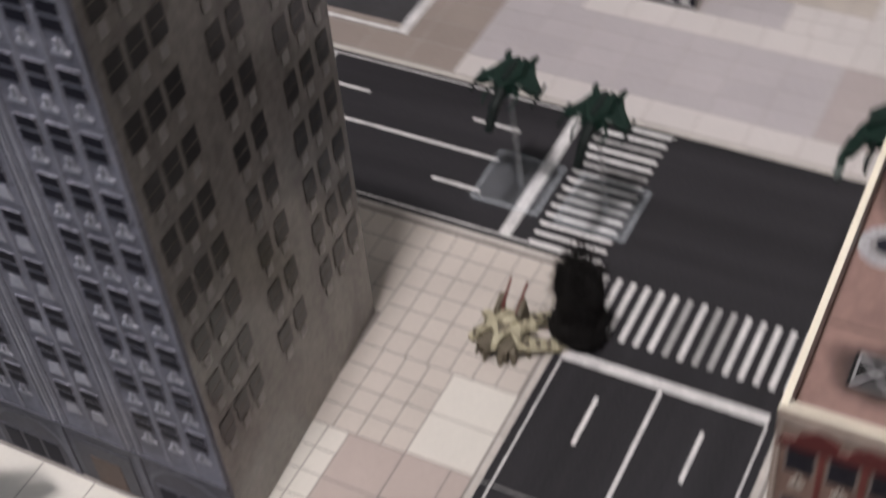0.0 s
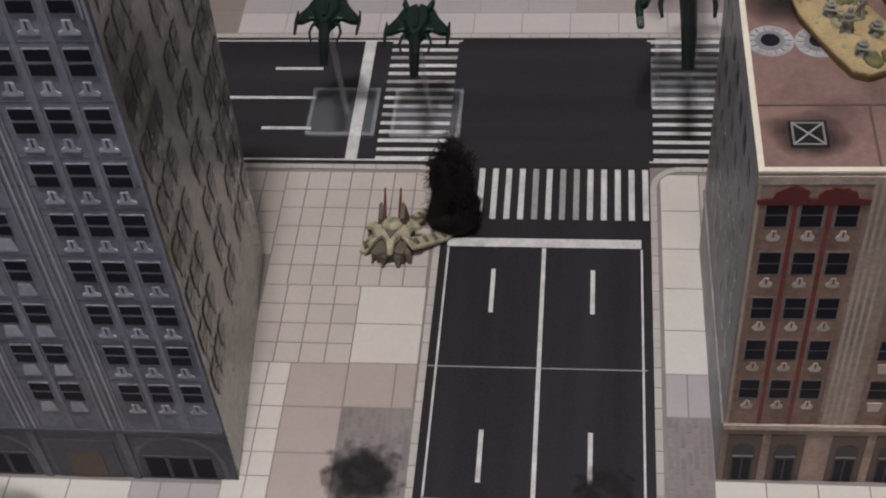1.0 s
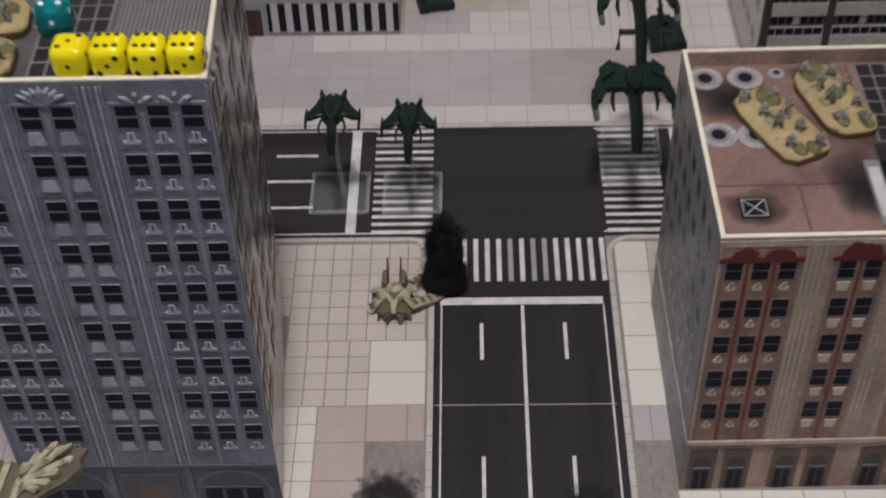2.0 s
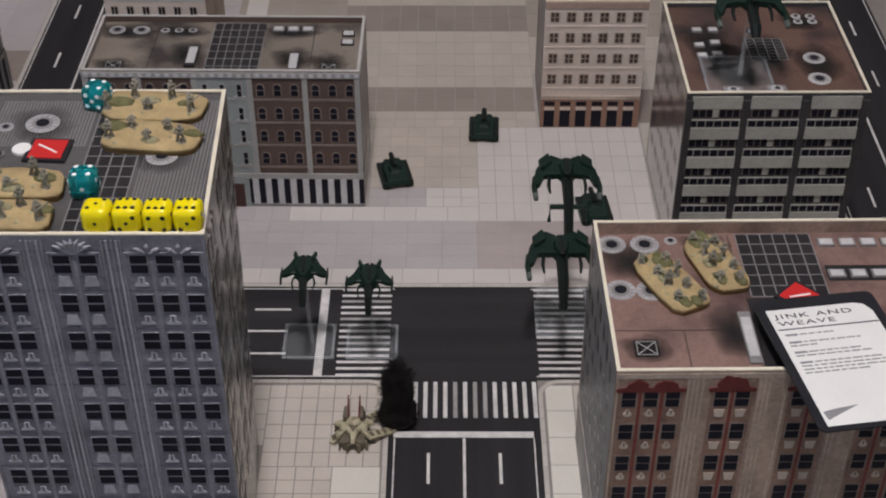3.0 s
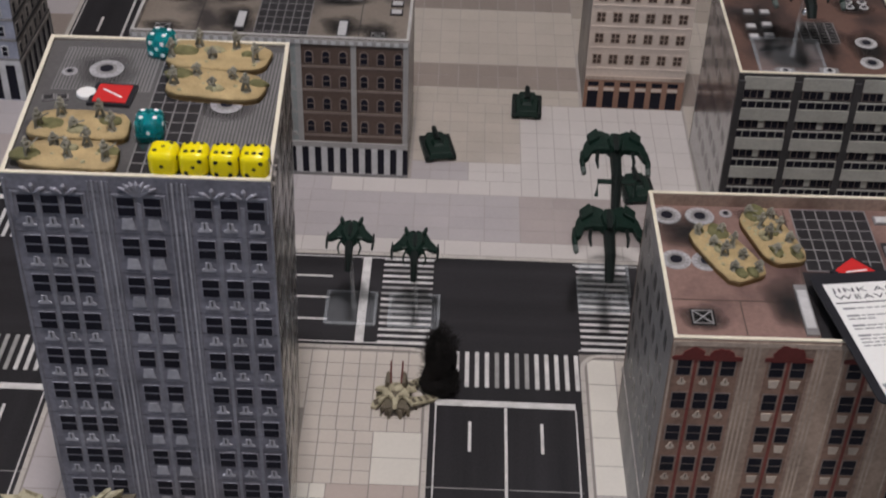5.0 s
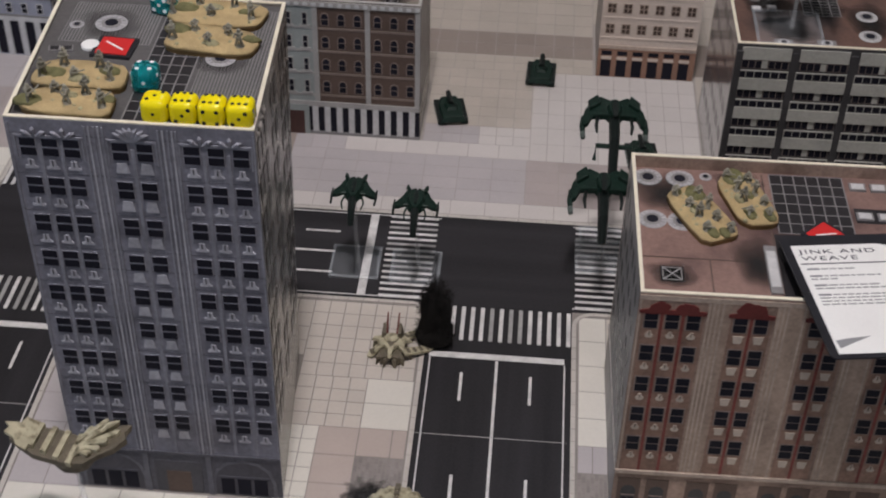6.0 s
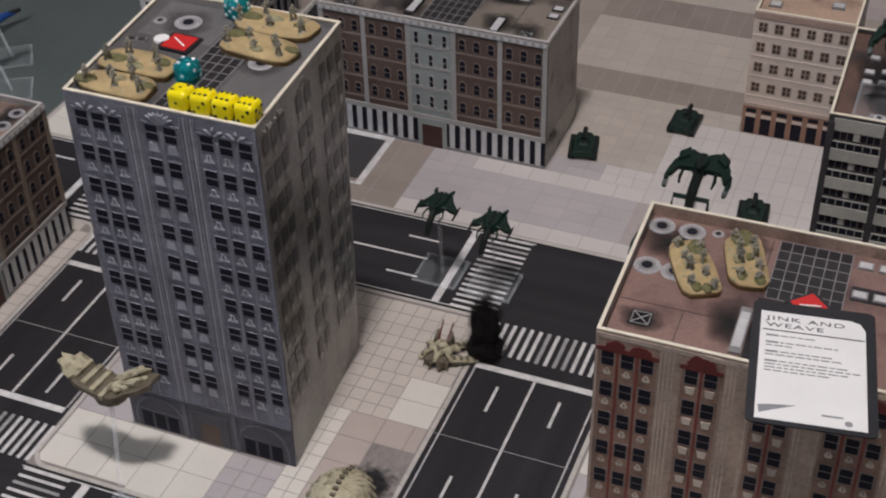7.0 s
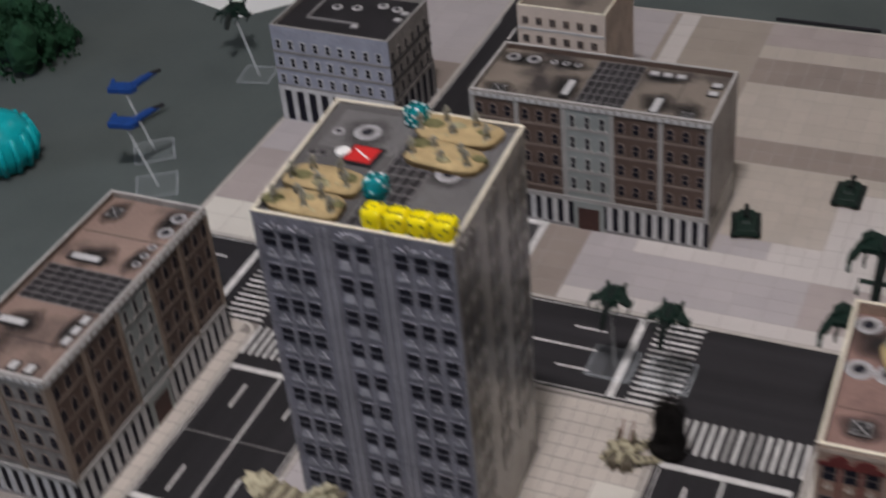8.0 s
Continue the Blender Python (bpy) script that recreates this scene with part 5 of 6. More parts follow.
def green_flyer(label, x, y, z, rz, s, drop, tail, dx=0.0, dy=0.05, pitch=0, crescent=False, foot=0.27):
    c = thing("flying_craft", label, "game miniature", at(x, y, z, pitch, 0, rz), "green flying craft")

    def sheet(name, pts, z0, z1, mat, bevel=0.008, droop=0.0, sg=1):
        bm = bmesh.new()
        prism(bm, [(sg * px * s, py * s) for px, py in pts][::sg], z0 * s, z1 * s)
        for v in bm.verts:
            v.co.z -= droop * max(0, abs(v.co.x) - 0.15 * s)
        return part(name, bm, mat, c, bevel=bevel * s)

    def rod(name, pts, radii, mat, n=8):
        bm = bmesh.new()
        tube(bm, [(px * s, py * s, pz * s) for px, py, pz in pts], [r * s for r in radii], n)
        return part(name, bm, mat, c, smooth=True)

    # hull with a raised back
    half = [(0.07, -0.06), (0.13, 0.02), (0.15, 0.16), (0.08, 0.27)] if crescent else [(0.07, -0.22), (0.17, -0.1), (0.25, 0.04), (0.2, 0.28)]
    bm = bmesh.new()
    prism(bm, [(px * s, py * s) for px, py in half] + [(-px * s, py * s) for px, py in reversed(half)], -0.07 * s, 0.09 * s)
    for v in bm.verts:
        if v.co.z > 0:
            v.co.x *= 0.6
            v.co.y *= 0.85
    hull = part("hull", bm, GREEN, c, bevel=0.012 * s)
    bm = bmesh.new()
    prism(bm, [(-0.03 * s, -0.12 * s), (0.03 * s, -0.12 * s), (0.045 * s, 0.06 * s), (0.02 * s, 0.2 * s), (-0.02 * s, 0.2 * s), (-0.045 * s, 0.06 * s)], 0.085 * s, 0.115 * s)
    part("dorsal_ridge", bm, GREEN_BLACK, hull, bevel=0.006 * s)
    for sg in (-1, 1):
        if crescent:
            sheet("wing", [(0.05, -0.02), (0.2, 0.0), (0.32, 0.02), (0.38, -0.1), (0.44, -0.12), (0.46, 0.02), (0.43, 0.16), (0.34, 0.3), (0.2, 0.36), (0.06, 0.27)], -0.03, 0.045, GREEN, 0.012, 0.3, sg)
            sheet("engine_block", [(0.2, 0.2), (0.36, 0.12), (0.385, 0.27), (0.24, 0.37)], 0.0, 0.075, GREEN, 0.015, 0.2, sg)
            sheet("engine_intake", [(0.25, 0.35), (0.37, 0.27), (0.385, 0.285), (0.26, 0.37)], 0.0, 0.06, STEEL, 0.004, 0.2, sg)
            rod("outrigger", [(sg * 0.455, 0.08, -0.09), (sg * 0.46, -0.08, -0.11), (sg * 0.445, -0.25, -0.135)], [0.024, 0.042, 0.03], GREEN)
            rod("outrigger_tip", [(sg * 0.452, -0.19, -0.125), (sg * 0.444, -0.265, -0.138)], [0.041, 0.034], STEEL)
            rod("inner_prong", [(sg * 0.24, 0.02, -0.03), (sg * 0.26, -0.1, -0.07), (sg * 0.245, -0.2, -0.1)], [0.025, 0.026, 0.015], GREEN_BLACK)
        else:
            sheet("wing", [(0.08, -0.14), (0.2, -0.06), (0.34, -0.08), (0.42, -0.06), (0.43, 0.04), (0.3, 0.15), (0.22, 0.28), (0.06, 0.29)], -0.03, 0.04, GREEN, 0.01, 0.3, sg)
            rod("outrigger", [(sg * 0.44, 0.13, -0.07), (sg * 0.445, -0.02, -0.09), (sg * 0.435, -0.2, -0.11)], [0.016, 0.028, 0.02], GREEN_BLACK)
            rod("horn", [(sg * 0.13, 0.22, 0.02), (sg * 0.19, 0.3, 0.06), (sg * 0.2, 0.37, 0.05)], [0.04, 0.042, 0.026], GREEN)
            rod("horn_brace", [(sg * 0.1, 0.28, 0.03), (sg * 0.02, 0.31, 0.03)], [0.022, 0.022], GREEN_BLACK)
            rod("inner_prong", [(sg * 0.1, -0.1, -0.02), (sg * 0.19, -0.12, -0.05), (sg * 0.22, -0.21, -0.08), (sg * 0.18, -0.33, -0.11)], [0.02, 0.022, 0.02, 0.012], GREEN)
            # Pale rod that paints in the highlight at the wing root.
            rod("wing_root_light", [(sg * 0.16, -0.085, 0.035), (sg * 0.24, -0.07, 0.015)], [0.012, 0.01], STEEL, 6)
    bm = bmesh.new()
    tube(bm, [(0, (0.08 if crescent else -0.16) * s, -0.01 * s), (0, -0.34 * s, -0.1 * s), (0, -0.34 * s - 0.5 * tail, -0.1 * s - 0.7 * tail)], [0.085 * s, 0.075 * s, 0.06 * s], 8)
    boom = part("tail_boom", bm, GREEN_BLACK, c)
    if tail > 0.3:
        bm = bmesh.new()
        e = (0, -0.34 * s - 0.05 * tail, -0.1 * s - 0.08 * tail)
        tube(bm, [(-0.2, e[1] - 0.05, e[2] - 0.12), (-0.19, e[1], e[2]), (0.19, e[1], e[2]), (0.2, e[1] - 0.05, e[2] - 0.12)], 0.024, 6)
        part("tail_fork", bm, GREEN, boom)
    for o in c.children_recursive:
        o.data.transform(Matrix.Diagonal((1.0, 1.32, 1.15, 1.0)))
    clear_stand(c, dx, dy, drop, foot)
    return c


GZ = 0.012
green_flyer("dark green flying craft on a clear square stand", -1.58, 1.3, 1.05, 0, 0.52, 1.05 - GZ, 0.16, -0.01, 0.07)
green_flyer("dark green flying craft on a clear square stand", -0.93, 1.27, 0.97, 0, 0.52, 0.97 - GZ, 0.16, 0.0, 0.09)
green_flyer("large dark green flying craft with a long tail", 1.0, 1.42, 1.17, 0, 0.74, 1.17 - GZ, 0.26, 0.06, 0.3, crescent=True)
green_flyer("large dark green flying craft with a forked tail", 1.1, 2.38, 1.45, 0, 0.74, 1.45 - GZ, 0.52, 0.0, -0.4, crescent=True)
roof_craft = green_flyer("large dark green flying craft over a roof", 2.95, 3.2, 3.02, 0, 0.76, 3.02 - 2.15, 0.1, -0.04, 0.02, crescent=True, foot=0.36)
bm = bmesh.new()
bmesh.ops.create_icosphere(bm, subdivisions=3, radius=0.045)
part("sensor_ball", bm, material("polished_steel_ball", (0.7, 0.7, 0.72), 0.15, 0.05, metal=1.0), roof_craft, "shiny steel ball under the nose", at(-0.04, -0.3, -0.16), smooth=True)

# ---- green tanks ----
def tank(label, x, y, rz):
    t = thing("tank", label, "game miniature", at(x, y, 0.0125, 0, 0, rz) @ Matrix.Diagonal((1.0, 1.3, 0.95, 1)), "green tanks")
    for sg in (-1, 1):
        bm = bmesh.new()
        prism(bm, [(-0.2, 0.03), (-0.16, 0), (0.17, 0), (0.21, 0.045), (0.17, 0.09), (-0.18, 0.09)], -0.045, 0.045)
        part("track", bm, GREEN_BLACK, t, m=at(sg * 0.14, 0, 0, 90, 0, 90), bevel=0.006)
        for k in range(5):
            bm = bmesh.new()
            ring(bm, 0, 0, -0.05, [(0.03, 0), (0.03, 0.1)], 10)
            part("road_wheel", bm, STEEL, t, m=at(sg * 0.14, -0.13 + 0.07 * k, 0.038, 0, 90, 0))
    bm = bmesh.new()
    prism(bm, [(-0.15, -0.2), (0.15, -0.2), (0.17, 0.05), (0.11, 0.21), (-0.11, 0.21), (-0.17, 0.05)], 0.05, 0.125)
    for v in bm.verts:
        if v.co.z > 0.1:
            v.co.x *= 0.82
            v.co.y *= 0.86
    part("hull", bm, GREEN, t, bevel=0.008)
    bm = bmesh.new()
    prism(bm, [(-0.07, -0.08), (0.07, -0.08), (0.09, 0.03), (0.04, 0.1), (-0.04, 0.1), (-0.09, 0.03)], 0.125, 0.16)
    for v in bm.verts:
        if v.co.z > 0.14:
            v.co.x *= 0.7
            v.co.y *= 0.7
    turret = part("turret", bm, GREEN, t, bevel=0.006)
    bm = bmesh.new()
    tube(bm, [(0, 0.0, 0.158), (0, 0.12, 0.16), (0, 0.215, 0.16)], [0.042, 0.034, 0.03], 10)
    part("barrel", bm, GREEN_BLACK, turret)
    bm = bmesh.new()
    ring(bm, 0.03, -0.03, 0.16, [(0.022, 0), (0.02, 0.012)], 10)
    part("hatch", bm, GREEN_BLACK, turret)
    return t


tank("dark green tank with a short gun on pale slabs", -0.78, 4.38, 12)
tank("dark green tank with a short gun on pale slabs", 0.32, 5.38, -2)
tank("dark green tank beside the balcony flats", 1.58, 3.66, 6)

# ---- sand-coloured walker, craft and the smoke plume ----
KHAKI = material("pale_khaki_model_paint", (0.42, 0.38, 0.265), 0.55, 0.3, 130, 0.3, 1500, stain=((0.12, 0.1, 0.06), 190, 0.51))
KHAKI_DARK = material("brown_grey_model_paint", (0.13, 0.11, 0.08), 0.55, 0.35, 160, 0.3, 1500)
BARREL_RED = material("rust_red_barrel", (0.12, 0.03, 0.025), 0.5, 0.3, 200)
walker = thing("gun_walker", "khaki four-legged gun walker with twin upright barrels", "game miniature", at(-1.05, 0.02, 0.0125, 0, 0, 0) @ Matrix.Diagonal((0.95, 0.95, 0.78, 1)))
bm = bmesh.new()
star = [(0.02, -0.22), (0.035, -0.13), (0.08, -0.09), (0.15, -0.15), (0.18, -0.12), (0.14, -0.05), (0.15, 0.0), (0.22, 0.04), (0.21, 0.08), (0.13, 0.07), (0.09, 0.13)]
prism(bm, star + [(-x, y) for x, y in reversed(star)], 0.12, 0.17)
for v in bm.verts:
    far = math.hypot(v.co.x, v.co.y)
    v.co.z += 0.06 - 0.35 * max(0.0, far - 0.1)
    if v.co.z > 0.17:
        v.co.x *= 0.9
        v.co.y *= 0.9
shell_top = part("hull", bm, KHAKI, walker, bevel=0.005)
bm = bmesh.new()
prism(bm, [(0.0, -0.12), (0.05, -0.03), (0.08, 0.03), (-0.08, 0.03), (-0.05, -0.03)], 0.205, 0.235)
part("hull_plate", bm, KHAKI_DARK, shell_top, bevel=0.004)
for ang in (-128, -105, -75, -52, -22, 202):
    c, q = math.cos(radians(ang)), math.sin(radians(ang))
    bm = bmesh.new()
    tube(bm, [(0.1 * c, 0.1 * q, 0.12), (0.2 * c, 0.21 * q, 0.09), (0.23 * c, 0.25 * q, 0.0)], [0.035, 0.035, 0.014], 6)
    part("claw", bm, KHAKI_DARK, walker)
bm = bmesh.new()
ring(bm, 0, -0.02, 0.04, [(0.15, 0), (0.18, 0.04), (0.12, 0.09)], 10)
part("undercarriage", bm, KHAKI_DARK, walker)
bm = bmesh.new()
ring(bm, 0, 0.02, 0.2, [(0.09, 0), (0.075, 0.05), (0.04, 0.07)], 8, 1, 0.8)
turret = part("turret", bm, KHAKI, walker, bevel=0.004)
for sg in (-1, 1):
    bm = bmesh.new()
    prism(bm, [(0.05, 0.02), (0.115, 0.03), (0.12, 0.13), (0.08, 0.16), (0.05, 0.12)], 0.18, 0.3)
    for v in bm.verts:
        v.co.x *= sg
        if v.co.z > 0.25:
            v.co.x = sg * (0.08 + (abs(v.co.x) - 0.08) * 0.5)
            v.co.z += 0.05 * (v.co.y > 0.08)
    part("gun_pod", bm, KHAKI_DARK, turret)
    bm = bmesh.new()
    tube(bm, [(sg * 0.055, 0.06, 0.26), (sg * 0.058, 0.16, 0.36), (sg * 0.06, 0.24, 0.43)], [0.014, 0.011, 0.007], 7)
    part("barrel", bm, BARREL_RED, turret, "rust-red gun barrel")
    bm = bmesh.new()
    prism(bm, [(0.03, -0.2), (0.1, -0.22), (0.12, -0.1), (0.05, -0.08)][::1], 0.03, 0.15)
    for v in bm.verts:
        v.co.x *= sg
    part("front_leg", bm, KHAKI_DARK, walker)
for name, base, ang, L in (("rear_leg", (0.1, 0.12), 52, 0.3), ("side_leg", (0.13, -0.1), 33, 0.4), ("stub_leg", (-0.14, -0.06), 200, 0.12), ("stub_leg", (-0.12, 0.06), 150, 0.1)):
    bm = bmesh.new()
    prism(bm, [(0, -0.055), (L * 0.7, -0.05), (L, 0.0), (L * 0.7, 0.05), (0, 0.055)], 0, 0.035)
    for v in bm.verts:
        v.co.z += 0.1 * max(0.0, 1 - v.co.x / (L * 0.8))
    leg = part(name, bm, KHAKI, walker, m=at(base[0], base[1], 0.002, 0, 0, ang), bevel=0.004)
    for k in range(max(1, int(L / 0.09))):
        bm = bmesh.new()
        x = 0.05 + k * 0.075
        z = 0.037 + 0.1 * max(0.0, 1 - x / (L * 0.8))
        box(bm, x, x + 0.03, -0.03, 0.03, z - 0.02, z + 0.008)
        part("leg_slot", bm, KHAKI_DARK, leg)

skiff = thing("sand_skiff", "khaki winged skiff with ribbed plates on a clear rod", "game miniature", at(-3.44, -2.54, 1.03, 0, 0, 0))
bm = bmesh.new()
ring(bm, 0, 0, -0.14, [(0.05, 0), (0.15, 0.06), (0.17, 0.13), (0.08, 0.2)], 10, 1.1, 1.0)
part("hull", bm, KHAKI_DARK, skiff, bevel=0.006)
bm = bmesh.new()
prism(bm, [(0.06, -0.16), (0.08, 0.16), (-0.2, 0.2), (-0.5, 0.12), (-0.52, -0.02), (-0.3, -0.13)], -0.03, 0.03)
for v in bm.verts:
    v.co.z += 0.26 * max(0.0, -v.co.x)
part("left_wing", bm, KHAKI_DARK, skiff, bevel=0.006)
for k in range(4):
    x = 0.01 - 0.11 * k
    w = 0.165 - 0.012 * k
    bm = bmesh.new()
    prism(bm, [(x - 0.03, -w + 0.02 * k), (x + 0.015, -w * 1.05 + 0.02 * k), (x + 0.042, w + 0.02 * k), (x, w + 0.02 * k)], 0.025, 0.075)
    for v in bm.verts:
        v.co.z += 0.26 * max(0.0, -v.co.x)
    part("ribbed_plate", bm, KHAKI, skiff)
def crease(bm, lift, amount, seed):
    """Lifts a wing outwards and roughens its outline."""
    for v in bm.verts:
        v.co.z += lift * abs(v.co.x)
        v.co += amount * noise.noise_vector(v.co * 14 + Vector((seed, 0, 0)))
    return bm


bm = bmesh.new()
prism(bm, [(-0.36, -0.13), (-0.44, -0.09), (-0.47, -0.03), (-0.56, 0.02), (-0.53, 0.07), (-0.57, 0.12), (-0.47, 0.15), (-0.44, 0.22), (-0.33, 0.2), (-0.33, 0.05)], 0.03, 0.06)
part("torn_wing_tip", crease(bm, 0.26, 0.02, 3), KHAKI, skiff)
bm = bmesh.new()
prism(bm, [(0.0, -0.15), (0.12, -0.17), (0.24, -0.1), (0.36, -0.05), (0.46, 0.05), (0.43, 0.12), (0.47, 0.2), (0.36, 0.22), (0.2, 0.16), (0.02, 0.1)], -0.02, 0.05)
part("wing", crease(bm, 0.3, 0.02, 5), KHAKI_DARK, skiff, bevel=0.006)
for k in range(7):
    a = radians(-28 + 15 * k)
    c, s = math.cos(a), math.sin(a)
    L = (0.2, 0.25, 0.3, 0.38, 0.4, 0.34, 0.24)[k]
    bm = bmesh.new()
    prism(bm, [(0.05 * c + 0.016 * s, 0.05 * s - 0.016 * c), (L * c + 0.03 * s, L * s - 0.03 * c), (L * 1.06 * c, L * 1.06 * s), (L * 0.97 * c - 0.024 * s, L * 0.97 * s + 0.024 * c), (0.05 * c - 0.014 * s, 0.05 * s + 0.014 * c)], 0.055, 0.085 + 0.012 * (k % 3))
    part("fan_vane", crease(bm, 0.3, 0.012, k), KHAKI, skiff)
for x, y, z, L in ((0.18, 0.1, 0.15, 0.16), (0.28, 0.16, 0.19, 0.14), (0.08, -0.05, 0.1, 0.12)):
    bm = bmesh.new()
    tube(bm, [(x - L / 2, y - L / 3, z - 0.03), (x, y, z + 0.02), (x + L / 2, y + L / 4, z + 0.03)], [0.018, 0.03, 0.014], 7)
    part("gun_pod", bm, KHAKI, skiff)
clear_stand(skiff, 0.24, -0.5, 1.015, 0.12)

shell = thing("shell_craft", "khaki domed shell craft with a ridged spine", "game miniature", at(-0.665, -3.24, 1.27, 0, 0, 0))
bm = bmesh.new()
ring(bm, 0, 0, 0, [(0.26, 0), (0.27, 0.05), (0.23, 0.15), (0.14, 0.21), (0.0, 0.23)], 16, 1, 1.2)
part("dome", bm, KHAKI, shell, smooth=True)
for k in range(9):
    y = -0.27 + 0.065 * k
    z = 0.235 * math.sqrt(max(0.03, 1 - (y / 0.33) ** 2))
    bm = bmesh.new()
    box(bm, -0.022, 0.022, y, y + 0.03, z - 0.02, z + 0.022)
    part("spine_rib", bm, KHAKI_DARK, shell)
for k in range(13):
    a = radians(-100 + 200 * k / 12) + radians(90)
    c, s = math.cos(a), math.sin(a)
    bm = bmesh.new()
    tube(bm, [(0.05 * c, 0.06 * s, 0.225), (0.17 * c, 0.2 * s, 0.185), (0.25 * c, 0.3 * s, 0.1), (0.29 * c, 0.345 * s, 0.03)], [0.012, 0.02, 0.024, 0.02], 5)
    part("fan_ridge", bm, KHAKI, shell)
bm = bmesh.new()
ring(bm, 0, 0, -0.08, [(0.14, 0), (0.2, 0.08)], 10)
part("belly", bm, KHAKI_DARK, shell)
clear_stand(shell, 0.0, 0.0, 1.27 - GZ, 0.25)

SMOKE = material("black_flock", (0.011, 0.0095, 0.009), 0.95, 0.4, 200, 1.0, 1200)
smoke = thing("smoke_marker", "black fluffy smoke plume standing at the street corner", "marker", at(-0.63, 0.24, 0.0125))
rnd = random.Random(4)


def lumpy(rows, n, amount, seed):
    bm = bmesh.new()
    ring(bm, 0, 0, 0, rows, n)
    for v in bm.verts:
        q = noise.noise_vector(v.co * 9 + Vector((seed, 0, 0)))
        v.co += amount * q
        v.co.z = max(v.co.z, 0)
    return bm


part("puff", lumpy([(0.12, 0), (0.175, 0.035), (0.19, 0.1), (0.175, 0.17), (0.14, 0.24), (0, 0.27)], 28, 0.025, 1), SMOKE, smoke, smooth=True)
part("plume", lumpy([(0.15, 0.08), (0.155, 0.2), (0.145, 0.32), (0.15, 0.45), (0.135, 0.54), (0.09, 0.62), (0.0, 0.68)], 28, 0.045, 7), SMOKE, smoke, smooth=True)
bm = bmesh.new()
for k in range(3200):
    a, z = rnd.uniform(0, 2 * math.pi), rnd.uniform(0.02, 0.66) if k < 2200 else 0.5 + 0.3 * rnd.random() ** 1.6
    r = 0.18 if z < 0.2 else 0.145 if z < 0.55 else 0.15 - 0.3 * (z - 0.55)
    r *= rnd.uniform(0.85, 1.05) if k < 2200 else rnd.uniform(0.1, 1.05)
    p = Vector((r * math.cos(a), r * math.sin(a), z))
    p += 0.05 * noise.noise_vector(p * 9)
    d = Vector((math.cos(a + rnd.uniform(-1.6, 1.6)), math.sin(a + rnd.uniform(-1.6, 1.6)), rnd.uniform(-0.6, 1.4))).normalized()
    L = rnd.uniform(0.02, 0.06)
    bend = Vector((rnd.uniform(-1, 1), rnd.uniform(-1, 1), rnd.uniform(-1, 1))) * L * 0.7
    tube(bm, [p - 0.01 * d, p + 0.5 * L * d + 0.3 * bend, p + L * d + bend], [0.0022, 0.0016, 0.0006], 3)
tagged(part("fibre_fuzz", bm, SMOKE, smoke), kind="stuff")

# ---- loose things on the table beyond the board ----
BLUE = material("blue_model_paint", (0.012, 0.055, 0.23), 0.5, 0.3, 120, 0.2, 900)
BUSH = material("dark_green_flock", (0.012, 0.05, 0.022), 0.85, 0.5, 90, 0.8, 900)
PAPER = material("white_paper", (0.75, 0.75, 0.74), 0.6, 0.05, 10)
TZ = -0.012


def blue_craft(label, x, y, z, rz, dx, dy):
    c = thing("flying_craft", label, "game miniature", at(x, y, z, 0, 0, rz), "blue flying craft")
    bm = bmesh.new()
    prism(bm, [(-0.22, -0.09), (0.16, -0.11), (0.22, 0.0), (0.16, 0.1), (-0.18, 0.1)], -0.04, 0.06)
    part("hull", bm, BLUE, c, bevel=0.02)
    bm = bmesh.new()
    tube(bm, [(0.14, 0.03, 0.03), (0.27, 0.2, 0.06), (0.4, 0.34, 0.08)], [0.06, 0.055, 0.035], 8)
    part("wing_arm", bm, BLUE, c)
    bm = bmesh.new()
    tube(bm, [(0.34, 0.28, 0.08), (0.46, 0.4, 0.09)], [0.042, 0.03], 8)
    part("gun_tip", bm, BLACK_CARD, c)
    bm = bmesh.new()
    prism(bm, [(-0.21, 0.0), (-0.14, 0.04), (-0.19, 0.22), (-0.23, 0.2)], -0.02, 0.05)
    part("tail_fin", bm, BLUE, c)
    clear_stand(c, dx, dy, z - TZ, 0.3, 20)
    return c


blue_craft("blue flying craft on a clear stand on the mat", -9.86, 4.17, 0.8, 15, 0.45, -0.45)
blue_craft("blue flying craft on a clear stand on the mat", -9.29, 3.33, 0.8, 12, 0.45, -0.35)


